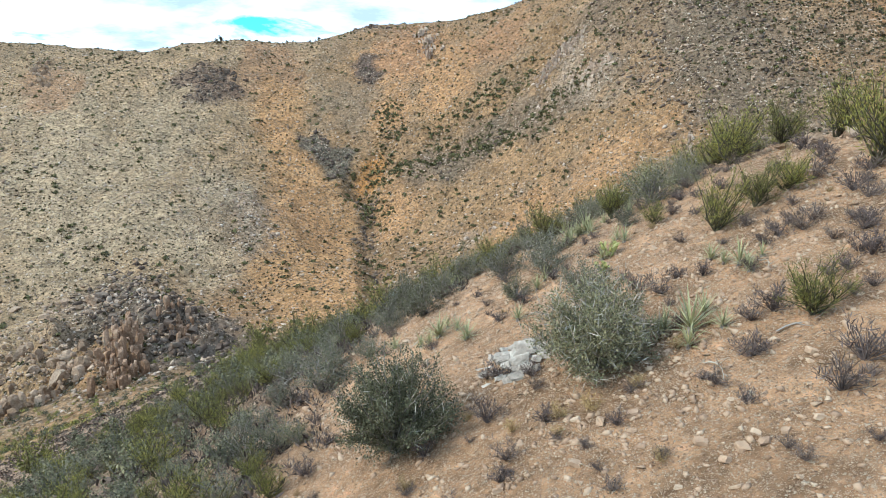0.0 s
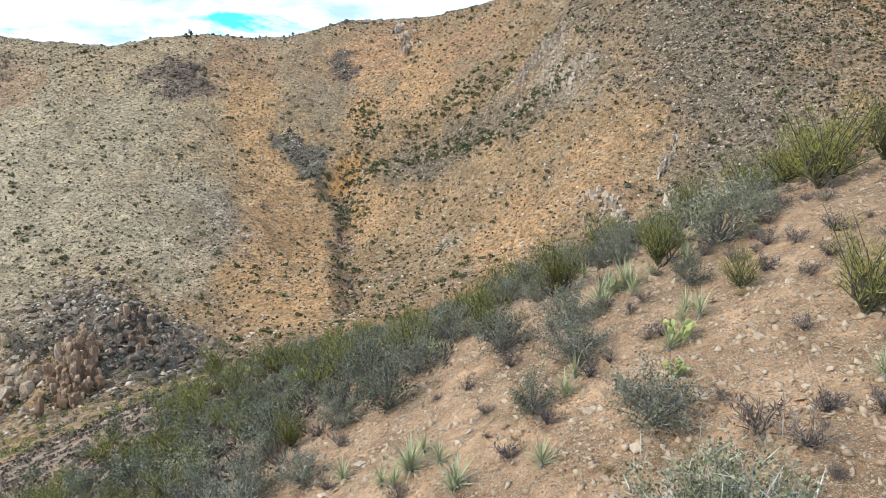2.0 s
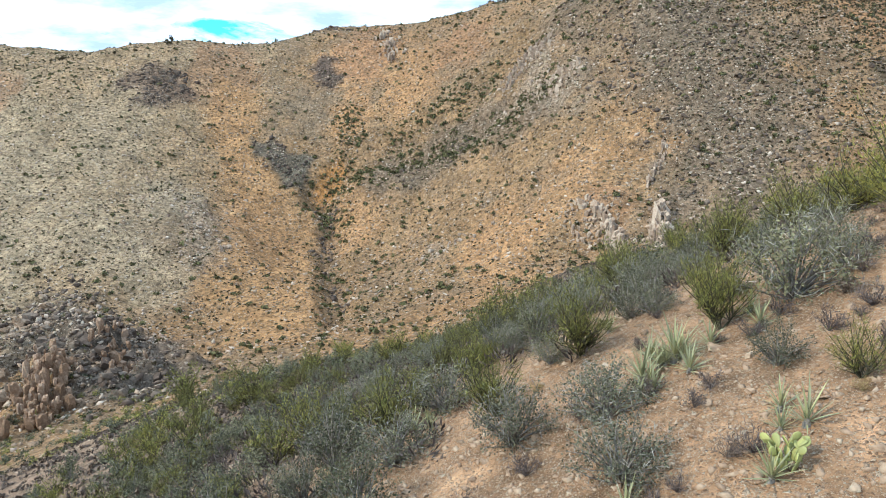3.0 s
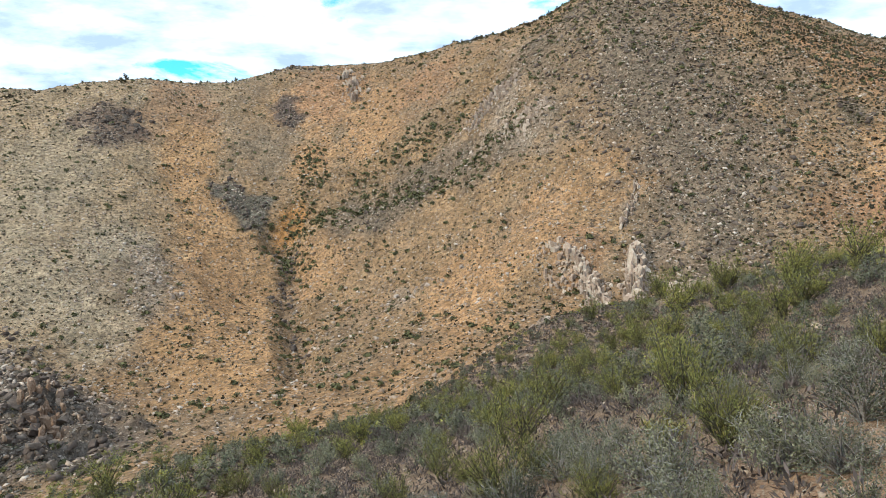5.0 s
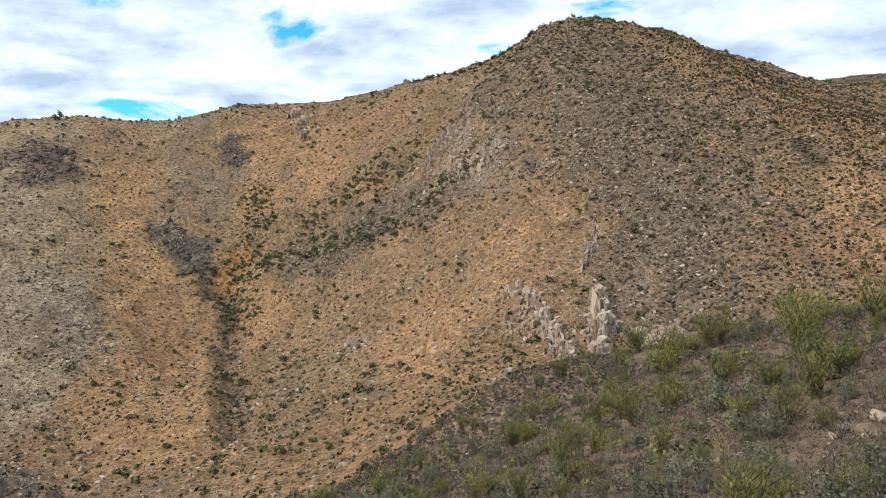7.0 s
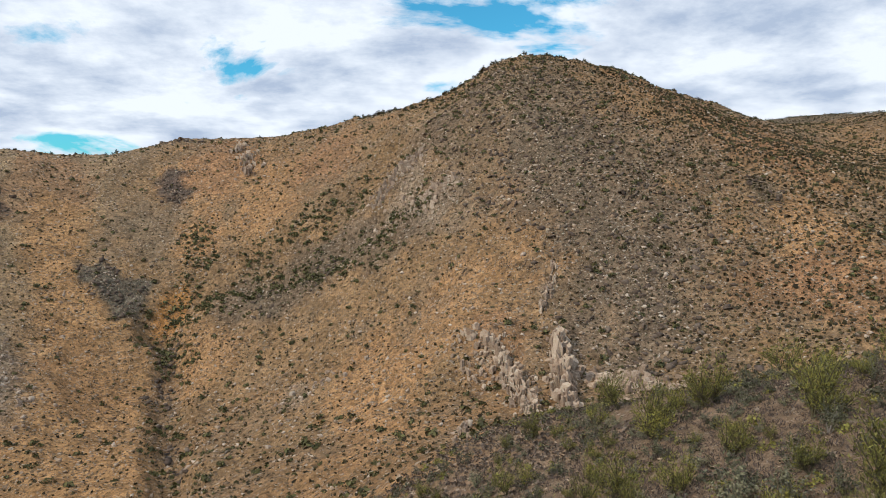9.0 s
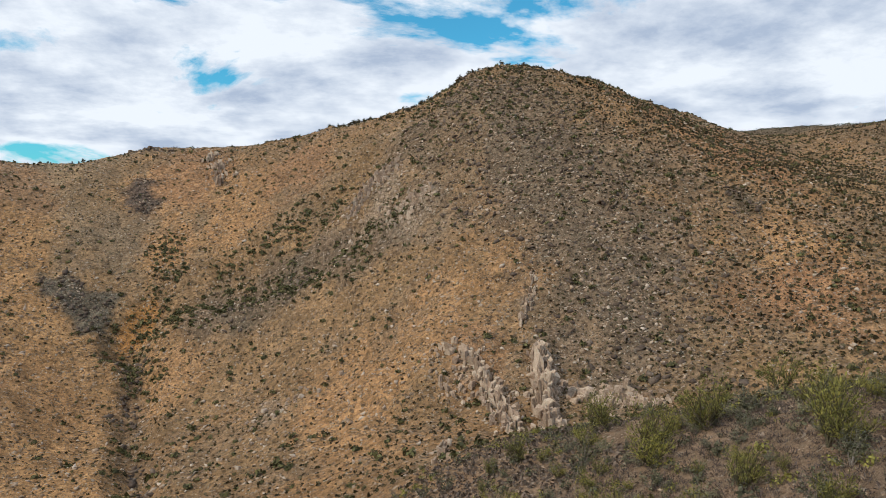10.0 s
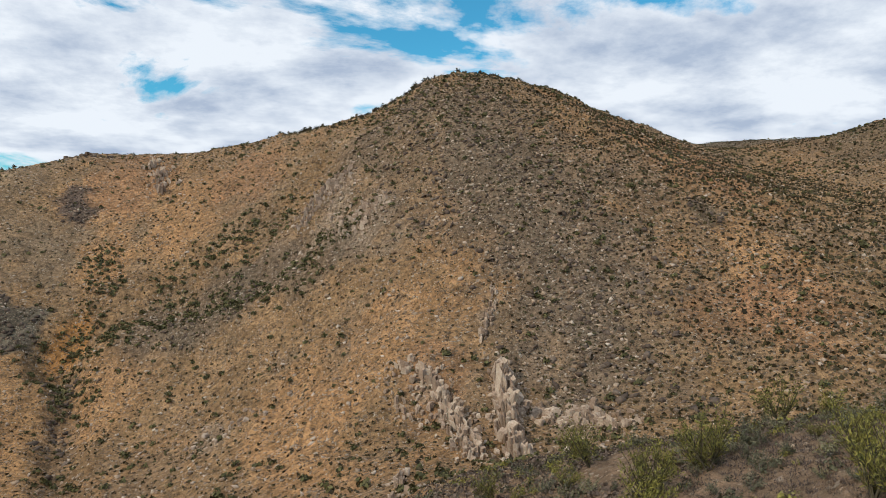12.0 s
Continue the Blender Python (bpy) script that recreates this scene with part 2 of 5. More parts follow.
# ---- landform: ridges, slopes and ravines as lines of (x, y, z); the ground is the smooth sheet through them ----
LANDFORM = {
    "near_crest": [(12, -25, -2.3), (10, 2, -1.8), (9.5, 14, -1.6), (9.5, 24, -1.5), (13, 38, -6.6), (24, 52, -7.1), (36, 66, -7.3), (48, 84, -13.1)],
    "near_slope_upper": [(4, -20, -3.9), (3, 4, -4.5), (3, 12, -3.9), (3, 18, -3.6), (4, 28, -5.0), (6, 40, -8.4), (15, 50, -9.7), (24, 66, -10.9), (29, 80, -12.8)],
    "near_slope_lower": [(-8, -20, -8.3), (-6, 6, -8.2), (-3, 15, -6.5), (-5, 23, -8.1), (-1, 36, -9.8), (4, 50, -13.1), (11, 62, -14.9), (14, 78, -18.3), (14, 104, -22.9)],
    "near_toe": [(-30, -20, -18.7), (-28, 20, -20.6), (-25, 52, -23.0), (-16, 66, -22.4), (-2, 74, -23.3), (-4, 100, -32.1), (22, 88, -17.2), (26, 110, -22.5)],
    "right_back": [(30, -20, -1.5), (28, 20, -4.4), (50, 50, -8.7), (80, 80, -18.0), (120, 110, -15.9)],
    "ravine": [(110, 135, -10.9), (76, 132, -20.2), (52, 142, -23.4), (24, 140, -28.9), (4, 142, -34.9), (-16, 152, -40.5), (-34, 150, -43.1), (-48, 142, -45.5), (-62, 110, -44.1), (-100, 60, -56.3), (-130, -20, -64.8)],
    "crag": [(-58, 130, -43.2), (-76, 126, -44.4), (-100, 140, -43.7)],
    "left_face": [(-55, 165, -41.9), (-75, 172, -36.5), (-95, 170, -34.4), (-80, 195, -28.8), (-110, 200, -22.3), (-100, 235, -10.7), (-130, 245, -0.9), (-150, 200, -20.3), (-130, 150, -40.9), (-180, 170, -33.3), (-190, 250, -0.2)],
    "left_ridge": [(-215, 300, 22.5), (-180, 298, 15.6), (-136, 290, 18.6), (-108, 300, 23.7), (-90, 330, 24.1), (-62, 350, 31.8), (-40, 358, 33.4), (-14, 352, 32.7), (12, 335, 40.8), (32, 290, 41.4), (48, 268, 46.5), (62, 262, 54.0), (74, 262, 54.9), (87, 261, 53.0), (100, 260, 49.5), (122, 275, 46.8), (146, 283, 44.1), (180, 300, 39.5)],
    "spur": [(-60, 186, -36.8), (-70, 225, -23.2), (-85, 270, 3.7)],
    "canyon": [(-34, 172, -42.6), (-46, 205, -38.6), (-50, 230, -24.4), (-40, 280, 9.0), (-55, 325, 30.1)],
    "mid_face": [(-16, 176, -40.9), (-18, 215, -27.5), (-12, 250, 1.0), (-30, 276, 9.8), (4, 190, -26.5), (12, 214, -7.2), (10, 255, 18.1), (24, 234, 16.4), (22, 185, -15.5), (24, 160, -22.7)],
    "fins": [(34, 146, -25.1), (40, 152, -21.2)],
    "peak_face": [(34, 170, -14.3), (44, 190, 2.4), (58, 160, -13.1), (60, 185, 6.6), (56, 206, 20.1), (68, 225, 36.6), (74, 172, 1.4), (85, 150, -8.3), (90, 178, 8.8), (90, 205, 24.6), (105, 190, 15.5), (92, 235, 40.7), (130, 170, 5.1), (118, 225, 26.9)],
    "right_hill": [(172, 222, 16.7), (190, 258, 28.2), (208, 258, 35.4), (225, 250, 41.2), (250, 235, 50.0), (300, 200, 49.1)],
    "far_ridge": [(190, 340, 38.9), (230, 360, 36.1), (240, 440, 52.1), (272, 436, 61.6), (310, 440, 65.9), (380, 470, 61.9)],
    "behind": [(-300, 420, 19.6), (-130, 430, 7.7), (0, 440, 18.4), (90, 350, 44.0), (180, 400, 31.4), (330, 600, 35.0), (-380, 150, -34.0), (-330, -100, -64.5), (0, -150, -13.4), (300, -60, -5.0), (480, 200, 25.1)],
}

_knots = np.array([p for line in LANDFORM.values() for p in line], float)
_kxy = _knots[:, :2] / 100.0


def spline_kernel(a, b):
    r2 = ((a[:, None] - b[None]) ** 2).sum(2)
    return np.where(r2 > 0, 0.5 * r2 * np.log(r2 + 1e-12), 0.0)


_n = len(_kxy)
_a = np.zeros((_n + 3, _n + 3))
_a[:_n, :_n] = spline_kernel(_kxy, _kxy)
_a[:_n, _n], _a[:_n, _n + 1:] = 1, _kxy
_a[_n:, :_n] = _a[:_n, _n:].T
_w = np.linalg.solve(_a, np.r_[_knots[:, 2], 0, 0, 0])


def sheet(x, y):
    """The smooth landform; far outside it levels off to a plain."""
    x, y = np.asarray(x, float), np.asarray(y, float)
    far = np.clip((np.hypot(x, (y - 150) * 0.9) - 430) / 500, 0, 1)
    cx, cy = np.clip(x, -480, 560), np.clip(y, -260, 660)
    out = np.empty(cx.size)
    q = np.stack([cx.ravel(), cy.ravel()], 1) / 100.0
    for i in range(0, len(q), 20000):
        b = q[i:i + 20000]
        out[i:i + 20000] = spline_kernel(b, _kxy) @ _w[:_n] + _w[_n] + b @ _w[_n + 1:]
    out = np.clip(out.reshape(x.shape), -75, 75)
    far = far * far * (3 - 2 * far)
    return out * (1 - far) + -30.0 * far


def lattice(ix, iy, seed):
    h = (ix.astype(np.int64) * 374761393 + iy.astype(np.int64) * 668265263 + seed * 974711) & 0x7FFFFFFF
    h = ((h ^ (h >> 13)) * 1274126177) & 0x7FFFFFFF
    return ((h ^ (h >> 16)) & 0xFFFF) / 65535.0


def noise2(x, y, seed):
    """Smooth value noise, 0 to 1."""
    ix, iy = np.floor(x), np.floor(y)
    fx, fy = x - ix, y - iy
    fx, fy = fx * fx * (3 - 2 * fx), fy * fy * (3 - 2 * fy)
    a, b = lattice(ix, iy, seed), lattice(ix + 1, iy, seed)
    c, d = lattice(ix, iy + 1, seed), lattice(ix + 1, iy + 1, seed)
    return (a * (1 - fx) + b * fx) * (1 - fy) + (c * (1 - fx) + d * fx) * fy


def fbm(x, y, size, octaves, seed, gain=0.5):
    total, amp, norm = 0.0, 1.0, 0.0
    for o in range(octaves):
        k = 2 ** o / size
        total = total + amp * noise2(x * k + 17.3 * o, y * k - 9.1 * o, seed + o)
        norm += amp
        amp *= gain
    return total / norm


def smooth(v, a, b):
    t = np.clip((v - a) / (b - a), 0, 1)
    return t * t * (3 - 2 * t)


# dry watercourses cut into the mountain: plan lines
DRAWS = [[(-46, 225), (-39, 236), (-21, 237), (-9, 233), (1, 234), (10, 237), (21, 245)], [(-48, 230), (-41, 222), (-39, 208), (-34, 187), (-27, 160), (-24, 148)],
         [(-19, 232), (-5, 227), (7, 223), (14, 225)], [(-60, 255), (-55, 271)], [(-38, 258), (-31, 242)], [(-151, 262), (-144, 273)],
         [(27, 267), (37, 262), (47, 254), (56, 260)], [(-50, 128), (-19, 128), (-4, 126), (10, 122), (30, 122), (60, 128)]]


def along(lines, x, y, width):
    """1 on the lines, falling to 0 at width."""
    k = np.zeros(x.shape)
    for line in lines:
        for (ax, ay), (bx, by) in zip(line, line[1:]):
            t = np.clip(((x - ax) * (bx - ax) + (y - ay) * (by - ay)) / ((bx - ax) ** 2 + (by - ay) ** 2), 0, 1)
            k = np.maximum(k, 1 - smooth(np.hypot(x - ax - t * (bx - ax), y - ay - t * (by - ay)), width * 0.05, width))
    return k


def relief(x, y):
    """Small forms on the sheet: rills, rubble and benches, coarser on the mountain."""
    away = smooth(np.hypot(x - 4, y - 20), 40, 130)
    wx = x + 6 * (fbm(x, y, 30, 2, 41) - 0.5)
    wy = y + 6 * (fbm(x, y, 30, 2, 43) - 0.5)
    ridged = 1 - np.abs(2 * fbm(wx, y * 0.6, 22, 4, 5) - 1)
    fine = fbm(x, y, 2.6, 3, 11) - 0.5
    mid = fbm(x, y, 9, 4, 23) - 0.5
    carve = along(DRAWS[:1] + DRAWS[2:3], wx, wy, 9) + 0.9 * along(DRAWS[1:2], wx, wy, 6.0)
    crags = 1 - smooth(np.hypot((x + 70) / 27, (y - 117) / 27) + 0.5 * (fbm(x, y, 14, 3, 53) - 0.5), 0.6, 1.0)
    t = 9 * fbm(wx, wy, 9, 4, 47)
    ledge = (np.floor(t) + smooth(t - np.floor(t), 0.55, 0.95)) * 1.5 - 6.8
    return crags * (ledge + 1.6 * fine) + away * (2.8 * (ridged - 0.72) + 2.2 * mid + 1.3 * fine - 3.2 * carve) + (1 - away) * (0.45 * mid + 0.30 * fine)


def height(x, y):
    return sheet(x, y) + relief(np.asarray(x, float), np.asarray(y, float))



# ---- the ground sheet ----
# patches of different earth: x, y, half width, half depth, strength
DARK_RUBBLE = [
    (57, 236, 6.8, 13.9, 0.4),
    (55, 213, 9.0, 13.5, 0.5),
    (57, 196, 8.2, 11.1, 0.5),
    (56, 181, 7.5, 9.1, 0.35),
    (57, 168, 6.9, 7.9, 0.4),
    (59, 156, 6.5, 8.0, 0.4),
    (45, 164, 4.4, 5.8, 0.4),
    (48, 243, 6.9, 13.9, 0.5),
    (-15, 225, 6.1, 7.6, 0.5),
    (-2, 222, 6.0, 7.5, 0.5),
    # dark rubble by the crag; these two also carry the pillars' cast shade
    (-64, 126, 8.7, 25.3, 0.95),
    (-51, 113, 6.2, 21.6, 0.9),
    (-82, 144, 7.5, 16.7, 0.85),
    (-84, 136, 6.6, 15.1, 0.6),
    (94, 173, 4.0, 7.5, 0.7),
    (272, 440, 70.0, 45.0, 0.9),
    (226, 250, 28.0, 40.0, 0.6),
]
GREY_RUBBLE = [
    (15, 218, 8.8, 11.5, 0.7),
    (5, 224, 9.0, 11.6, 0.8),
    (-8, 225, 9.1, 11.7, 0.8),
    (-21, 228, 8.6, 10.7, 0.8),
    (29, 212, 7.9, 10.6, 0.6),
    (60, 223, 11.2, 20.9, 0.7),
    (58, 200, 12.7, 18.2, 0.8),
    (70, 194, 12.6, 20.5, 0.6),
    (59, 179, 10.0, 11.7, 0.8),
    (69, 168, 10.8, 12.8, 0.7),
    (58, 162, 10.1, 11.7, 0.8),
    (87, 188, 8.5, 20.1, 0.5),
    (54, 149, 8.1, 12.5, 0.7),
    (46, 154, 6.2, 9.1, 0.7),
    (30, 240, 8.3, 17.1, 0.6),
]
PALE_SLOPE = [
    (-149, 235, 20.0, 51.3, 0.8),
    (-118, 206, 20.8, 38.6, 0.9),
    (-107, 169, 16.1, 28.3, 0.9),
    (-93, 179, 13.0, 23.5, 0.8),
    (-82, 201, 10.4, 20.5, 0.8),
    (-69, 164, 8.7, 16.9, 0.7),
    (-114, 233, 16.5, 29.8, 0.7),
    (-132, 195, 15.0, 27.5, 0.8),
    (-80, 172, 10.7, 19.7, 0.8),
]
ORANGE_EARTH = [
    (-78, 256, 9.6, 14.9, 0.9),
    (-69, 236, 7.8, 11.9, 0.9),
    (-61, 215, 8.0, 13.4, 0.95),
    (-50, 191, 8.0, 20.4, 0.9),
    (-39, 158, 7.3, 23.9, 0.85),
    (-39, 288, 16.5, 33.0, 0.85),
    (-38, 260, 11.0, 16.9, 0.9),
    (-19, 269, 11.3, 21.5, 0.8),
    (10, 171, 9.0, 17.5, 0.85),
    (25, 174, 9.2, 15.4, 0.7),
    (7, 150, 7.7, 19.4, 0.8),
    (-30, 211, 8.8, 12.5, 0.7),
    (95, 159, 10.1, 18.2, 0.8),
]
RUST_EARTH = [
    (125, 244, 6.9, 13.9, 0.8),
    (117, 203, 6.6, 23.2, 0.8),
    (79, 148, 9.0, 11.2, 0.6),
    (90, 142, 9.1, 12.6, 0.6),
    (1, 272, 11.5, 23.0, 0.6),
    (29, 154, 6.1, 9.4, 0.5),
    (-169, 262, 9.9, 29.4, 0.6),
    (-38, 299, 14.4, 28.8, 0.6),
    (-56, 201, 10.1, 17.5, 0.6),
    (-91, 288, 15.2, 30.3, 0.6),
]
PALE_ROCK = [
    (24, 227, 3.4, 4.9, 0.7),
    (29, 211, 5.0, 6.6, 0.6),
    (20, 222, 4.6, 6.2, 0.5),
    (32, 200, 4.1, 4.9, 0.5),
    (43, 167, 1.6, 2.1, 0.7),
    (30, 145, 2.7, 4.9, 0.6),
    (37, 141, 2.6, 5.3, 0.6),
    (45, 137, 3.7, 10.3, 0.5),
    (-70, 194, 5.8, 12.3, 0.6),
    (-60, 178, 3.8, 7.6, 0.6),
    (-7, 178, 3.0, 7.0, 0.5),
    (28, 154, 2.5, 3.7, 0.6),
    (-88, 136, 8.0, 17.2, 0.4),
    (-64, 176, 4.5, 9.0, 0.5),
]

EARTH = [(PALE_SLOPE, (0.385, 0.302, 0.198)), (ORANGE_EARTH, (0.44, 0.258, 0.128)), (RUST_EARTH, (0.35, 0.195, 0.108)), (GREY_RUBBLE, (0.20, 0.152, 0.110)),
         (DARK_RUBBLE, (0.13, 0.108, 0.078)), (PALE_ROCK, (0.32, 0.255, 0.19))]

# earth with a plain outline: tone, strength, softness of the edge, outline in plan
OUTLINED = {
    "orange spur": ((0.43, 0.254, 0.122), 0.75, 3.0, [(-94, 279), (-72, 270), (-66, 243), (-49, 226), (-41, 211), (-37, 189), (-29, 163), (-28, 122), (-45, 134), (-59, 163), (-62, 199), (-82, 240)]),
    "pale scree": ((0.40, 0.335, 0.245), 0.2, 5.0, [(-89, 197), (-84, 213), (-71, 206), (-62, 187), (-65, 171), (-85, 174)]),
    "grey swath": ((0.23, 0.18, 0.125), 0.6, 4.0, [(-65, 264), (-57, 275), (-44, 274), (-44, 256), (-51, 247), (-59, 254)]),
    "dark rib": ((0.115, 0.092, 0.082), 0.9, 2.2, [(-57, 288), (-54, 299), (-48, 288), (-44, 274), (-52, 275)]),
    "dark shoulder": ((0.15, 0.105, 0.09), 0.7, 3.5, [(-120, 265), (-115, 275), (-105, 276), (-96, 263), (-101, 256), (-111, 252)]),
    "grey wedge": ((0.125, 0.115, 0.09), 0.95, 1.3, [(-70, 247), (-63, 246), (-54, 241), (-47, 242), (-48, 234), (-49, 228), (-54, 228), (-61, 233), (-66, 239)]),
    "orange scar": ((0.42, 0.215, 0.08), 0.95, 1.6, [(-49, 227), (-45, 236), (-39, 240), (-36, 235), (-40, 228), (-45, 226)]),
    "canyon floor": ((0.16, 0.125, 0.096), 0.45, 2.2, [(-49, 229), (-42, 222), (-40, 208), (-35, 187), (-27.5, 160), (-25, 146), (-23.5, 146), (-25.5, 160), (-32.5, 187), (-37.5, 208), (-39, 222), (-45, 229)]),
    "peak face": ((0.20, 0.152, 0.108), 0.6, 7.0, [(29, 249), (54, 256), (71, 229), (74, 199), (78, 170), (68, 146), (58, 134), (46, 140), (45, 168), (44, 185), (37, 201)]),
    # dark scree, toned darker with the shade beside the crag pillars
    "shaded dark scree": ((0.165, 0.135, 0.112), 0.8, 3.5, [(-84, 152), (-66, 141), (-50, 135), (-43, 118), (-48, 100), (-57, 104), (-62, 116), (-74, 128), (-86, 142)]),
    "rust shoulder": ((0.37, 0.205, 0.105), 0.7, 4.0, [(91, 239), (113, 243), (149, 257), (160, 238), (114, 177), (101, 187), (96, 210)]),
}


def within(outline, x, y, soft):
    """1 inside the outline, falling to 0 across its soft edge."""
    odd, near = np.zeros(x.shape, bool), np.full(x.shape, 1e9)
    for (ax, ay), (bx, by) in zip(outline, outline[1:] + outline[:1]):
        t = np.clip(((x - ax) * (bx - ax) + (y - ay) * (by - ay)) / ((bx - ax) ** 2 + (by - ay) ** 2), 0, 1)
        near = np.minimum(near, np.hypot(x - ax - t * (bx - ax), y - ay - t * (by - ay)))
        if ay != by:
            odd ^= ((ay > y) != (by > y)) & (x < ax + (y - ay) * (bx - ax) / (by - ay))
    return smooth(np.where(odd, near, -near) + 4.0 * soft * (fbm(x, y, 6, 3, 79) - 0.5), -soft, soft)


def ground_axis(stops):
    """Places whose spacing follows the (place, spacing) stops."""
    at, gap = zip(*stops)
    v = [at[0]]
    while v[-1] < at[-1]:
        v.append(v[-1] + float(np.interp(v[-1], at, gap)))
    return np.array(v)


GX = ground_axis([(-2600, 700), (-450, 120), (-260, 6), (-215, 1.5), (-100, 1.15), (-30, 0.7), (-14, 0.45), (14, 0.42), (40, 0.9), (120, 1.1), (200, 1.6), (300, 6), (450, 120), (2600, 700)])
GY = ground_axis([(-2600, 700), (-280, 100), (-60, 8), (0, 0.8), (5, 0.40), (30, 0.45), (60, 0.8), (110, 1.0), (230, 1.05), (300, 1.3), (365, 1.8), (450, 8), (700, 100), (2800, 700)])
gx, gy = np.meshgrid(GX, GY)
gz = height(gx, gy)


def blend(c, k, tone):
    return c * (1 - k[..., None]) + np.array(tone) * k[..., None]


def soil_colour(x, y, z):
    tan, orange, grey, pink = (0.315, 0.203, 0.110), (0.350, 0.208, 0.105), (0.255, 0.182, 0.116), (0.41, 0.250, 0.143)
    n1, n2, n3 = fbm(x, y, 60, 4, 61), fbm(x, y, 18, 4, 67), fbm(x, y, 5, 3, 71)
    c = np.zeros(x.shape + (3,)) + np.array(tan)
    c = blend(c, smooth(n1 + 0.5 * (n2 - 0.5), 0.45, 0.62) * 0.8, orange)
    c = blend(c, smooth(n2 + 0.3 * (n3 - 0.5), 0.52, 0.66) * 0.6, grey)
    c = blend(c, smooth(-x + 12 * (n2 - 0.5), 55, 100) * 0.7, (0.375, 0.285, 0.178))
    hill = 1 - smooth(y - 104 - 0.1 * (x - 14) + 0.55 * np.maximum(0, 8 - x), -16, 3)
    # brown-grey hillside earth, darkened to stand in for cloud shade over it
    c = blend(c, hill * (0.7 + 0.3 * smooth(n2, 0.4, 0.6)), (0.17, 0.122, 0.092))
    c = blend(c, hill * smooth(-x, 6, 22) * 0.8, (0.30, 0.210, 0.150))
    c = blend(c, (1 - smooth(y - 0.45 * x, 21, 28)) * smooth(x + 0.10 * (y - 15), -7, -3) * 0.9, pink)
    for patches, tone in EARTH:
        for px, py, rx, ry, k in patches:
            turn = math.atan2(px, py)          # depth runs away from the flight path
            ca, sa = math.cos(turn), math.sin(turn)
            dx, dy = x - px, y - py
            d = np.hypot((dx * ca - dy * sa) / rx, (dx * sa + dy * ca) / ry)
            c = blend(c, (1 - smooth(d + 1.3 * (n2 - 0.5) + 1.0 * (n3 - 0.5), 0.6, 1.25)) * k, tone)
    for tone, k, soft, outline in OUTLINED.values():
        c = blend(c, within(outline, x, y, soft) * k, tone)
    return c * (0.78 + 0.30 * n3)[..., None]


tint = soil_colour(gx, gy, gz)
rows, cols = gx.shape
idx = np.arange(rows * cols).reshape(rows, cols)
quads = np.stack([idx[:-1, :-1], idx[:-1, 1:], idx[1:, 1:], idx[1:, :-1]], -1).reshape(-1, 4)
gm = bpy.data.meshes.new("ground")
gm.vertices.add(rows * cols)
gm.vertices.foreach_set("co", np.stack([gx, gy, gz], -1).ravel())
gm.loops.add(quads.size)
gm.loops.foreach_set("vertex_index", quads.ravel())
gm.polygons.add(len(quads))
gm.polygons.foreach_set("loop_start", np.arange(len(quads)) * 4)
gm.polygons.foreach_set("use_smooth", np.ones(len(quads), bool))
gm.update(calc_edges=True)
layer = gm.color_attributes.new("soil", "FLOAT_COLOR", "POINT")
layer.data.foreach_set("color", np.concatenate([tint, np.maximum(smooth(np.hypot(gx - 4, gy - 20), 35, 95), 0.45 * smooth(np.hypot(gx - 4, gy - 15), 15, 28))[..., None]], -1).ravel())
gm.materials.append(SOIL)
ground = tagged(new("ground", gm), "tan and orange gravelly desert hillside with rills", "ground", kind="structure")

# ---- shapes of plants and stones ----
def part(name, mesh, parent, label=""):
    ob = new(name, mesh)
    ob.parent = parent
    return tagged(ob, label) if label else ob


def mesh_from(name, verts, faces, material, flat=True):
    me = bpy.data.meshes.new(name)
    verts = np.asarray(verts, float)
    me.vertices.add(len(verts))
    me.vertices.foreach_set("co", verts.ravel())
    sizes = np.array([len(f) for f in faces], int) if not isinstance(faces, np.ndarray) else np.full(len(faces), faces.shape[1])
    loops = np.concatenate([np.asarray(f) for f in faces]) if not isinstance(faces, np.ndarray) else faces.ravel()
    me.loops.add(len(loops))
    me.loops.foreach_set("vertex_index", loops)
    me.polygons.add(len(sizes))
    me.polygons.foreach_set("loop_start", np.concatenate([[0], np.cumsum(sizes)[:-1]]))
    if not flat:
        me.polygons.foreach_set("use_smooth", np.ones(len(sizes), bool))
    me.update(calc_edges=True)
    me.materials.append(material)
    return me


def unit(v):
    return v / np.maximum(np.linalg.norm(v, axis=-1, keepdims=True), 1e-9)


def leaves(rng, centres, out, length, width, droop=0.0, spread=0.9):
    """Small pointed leaves, four corners each, at the centres, growing roughly along out."""
    n = len(centres)
    along = unit(out + spread * rng.normal(size=(n, 3)) + np.array([0, 0, -droop]))
    side = unit(np.cross(along, rng.normal(size=(n, 3))))
    size = rng.uniform(0.6, 1.35, (n, 1))
    a, s = along * length * size, side * width * size * 0.5
    v = np.stack([centres, centres + a * 0.5 + s, centres + a, centres + a * 0.5 - s], 1).reshape(-1, 3)
    return v, np.arange(4 * n).reshape(n, 4)


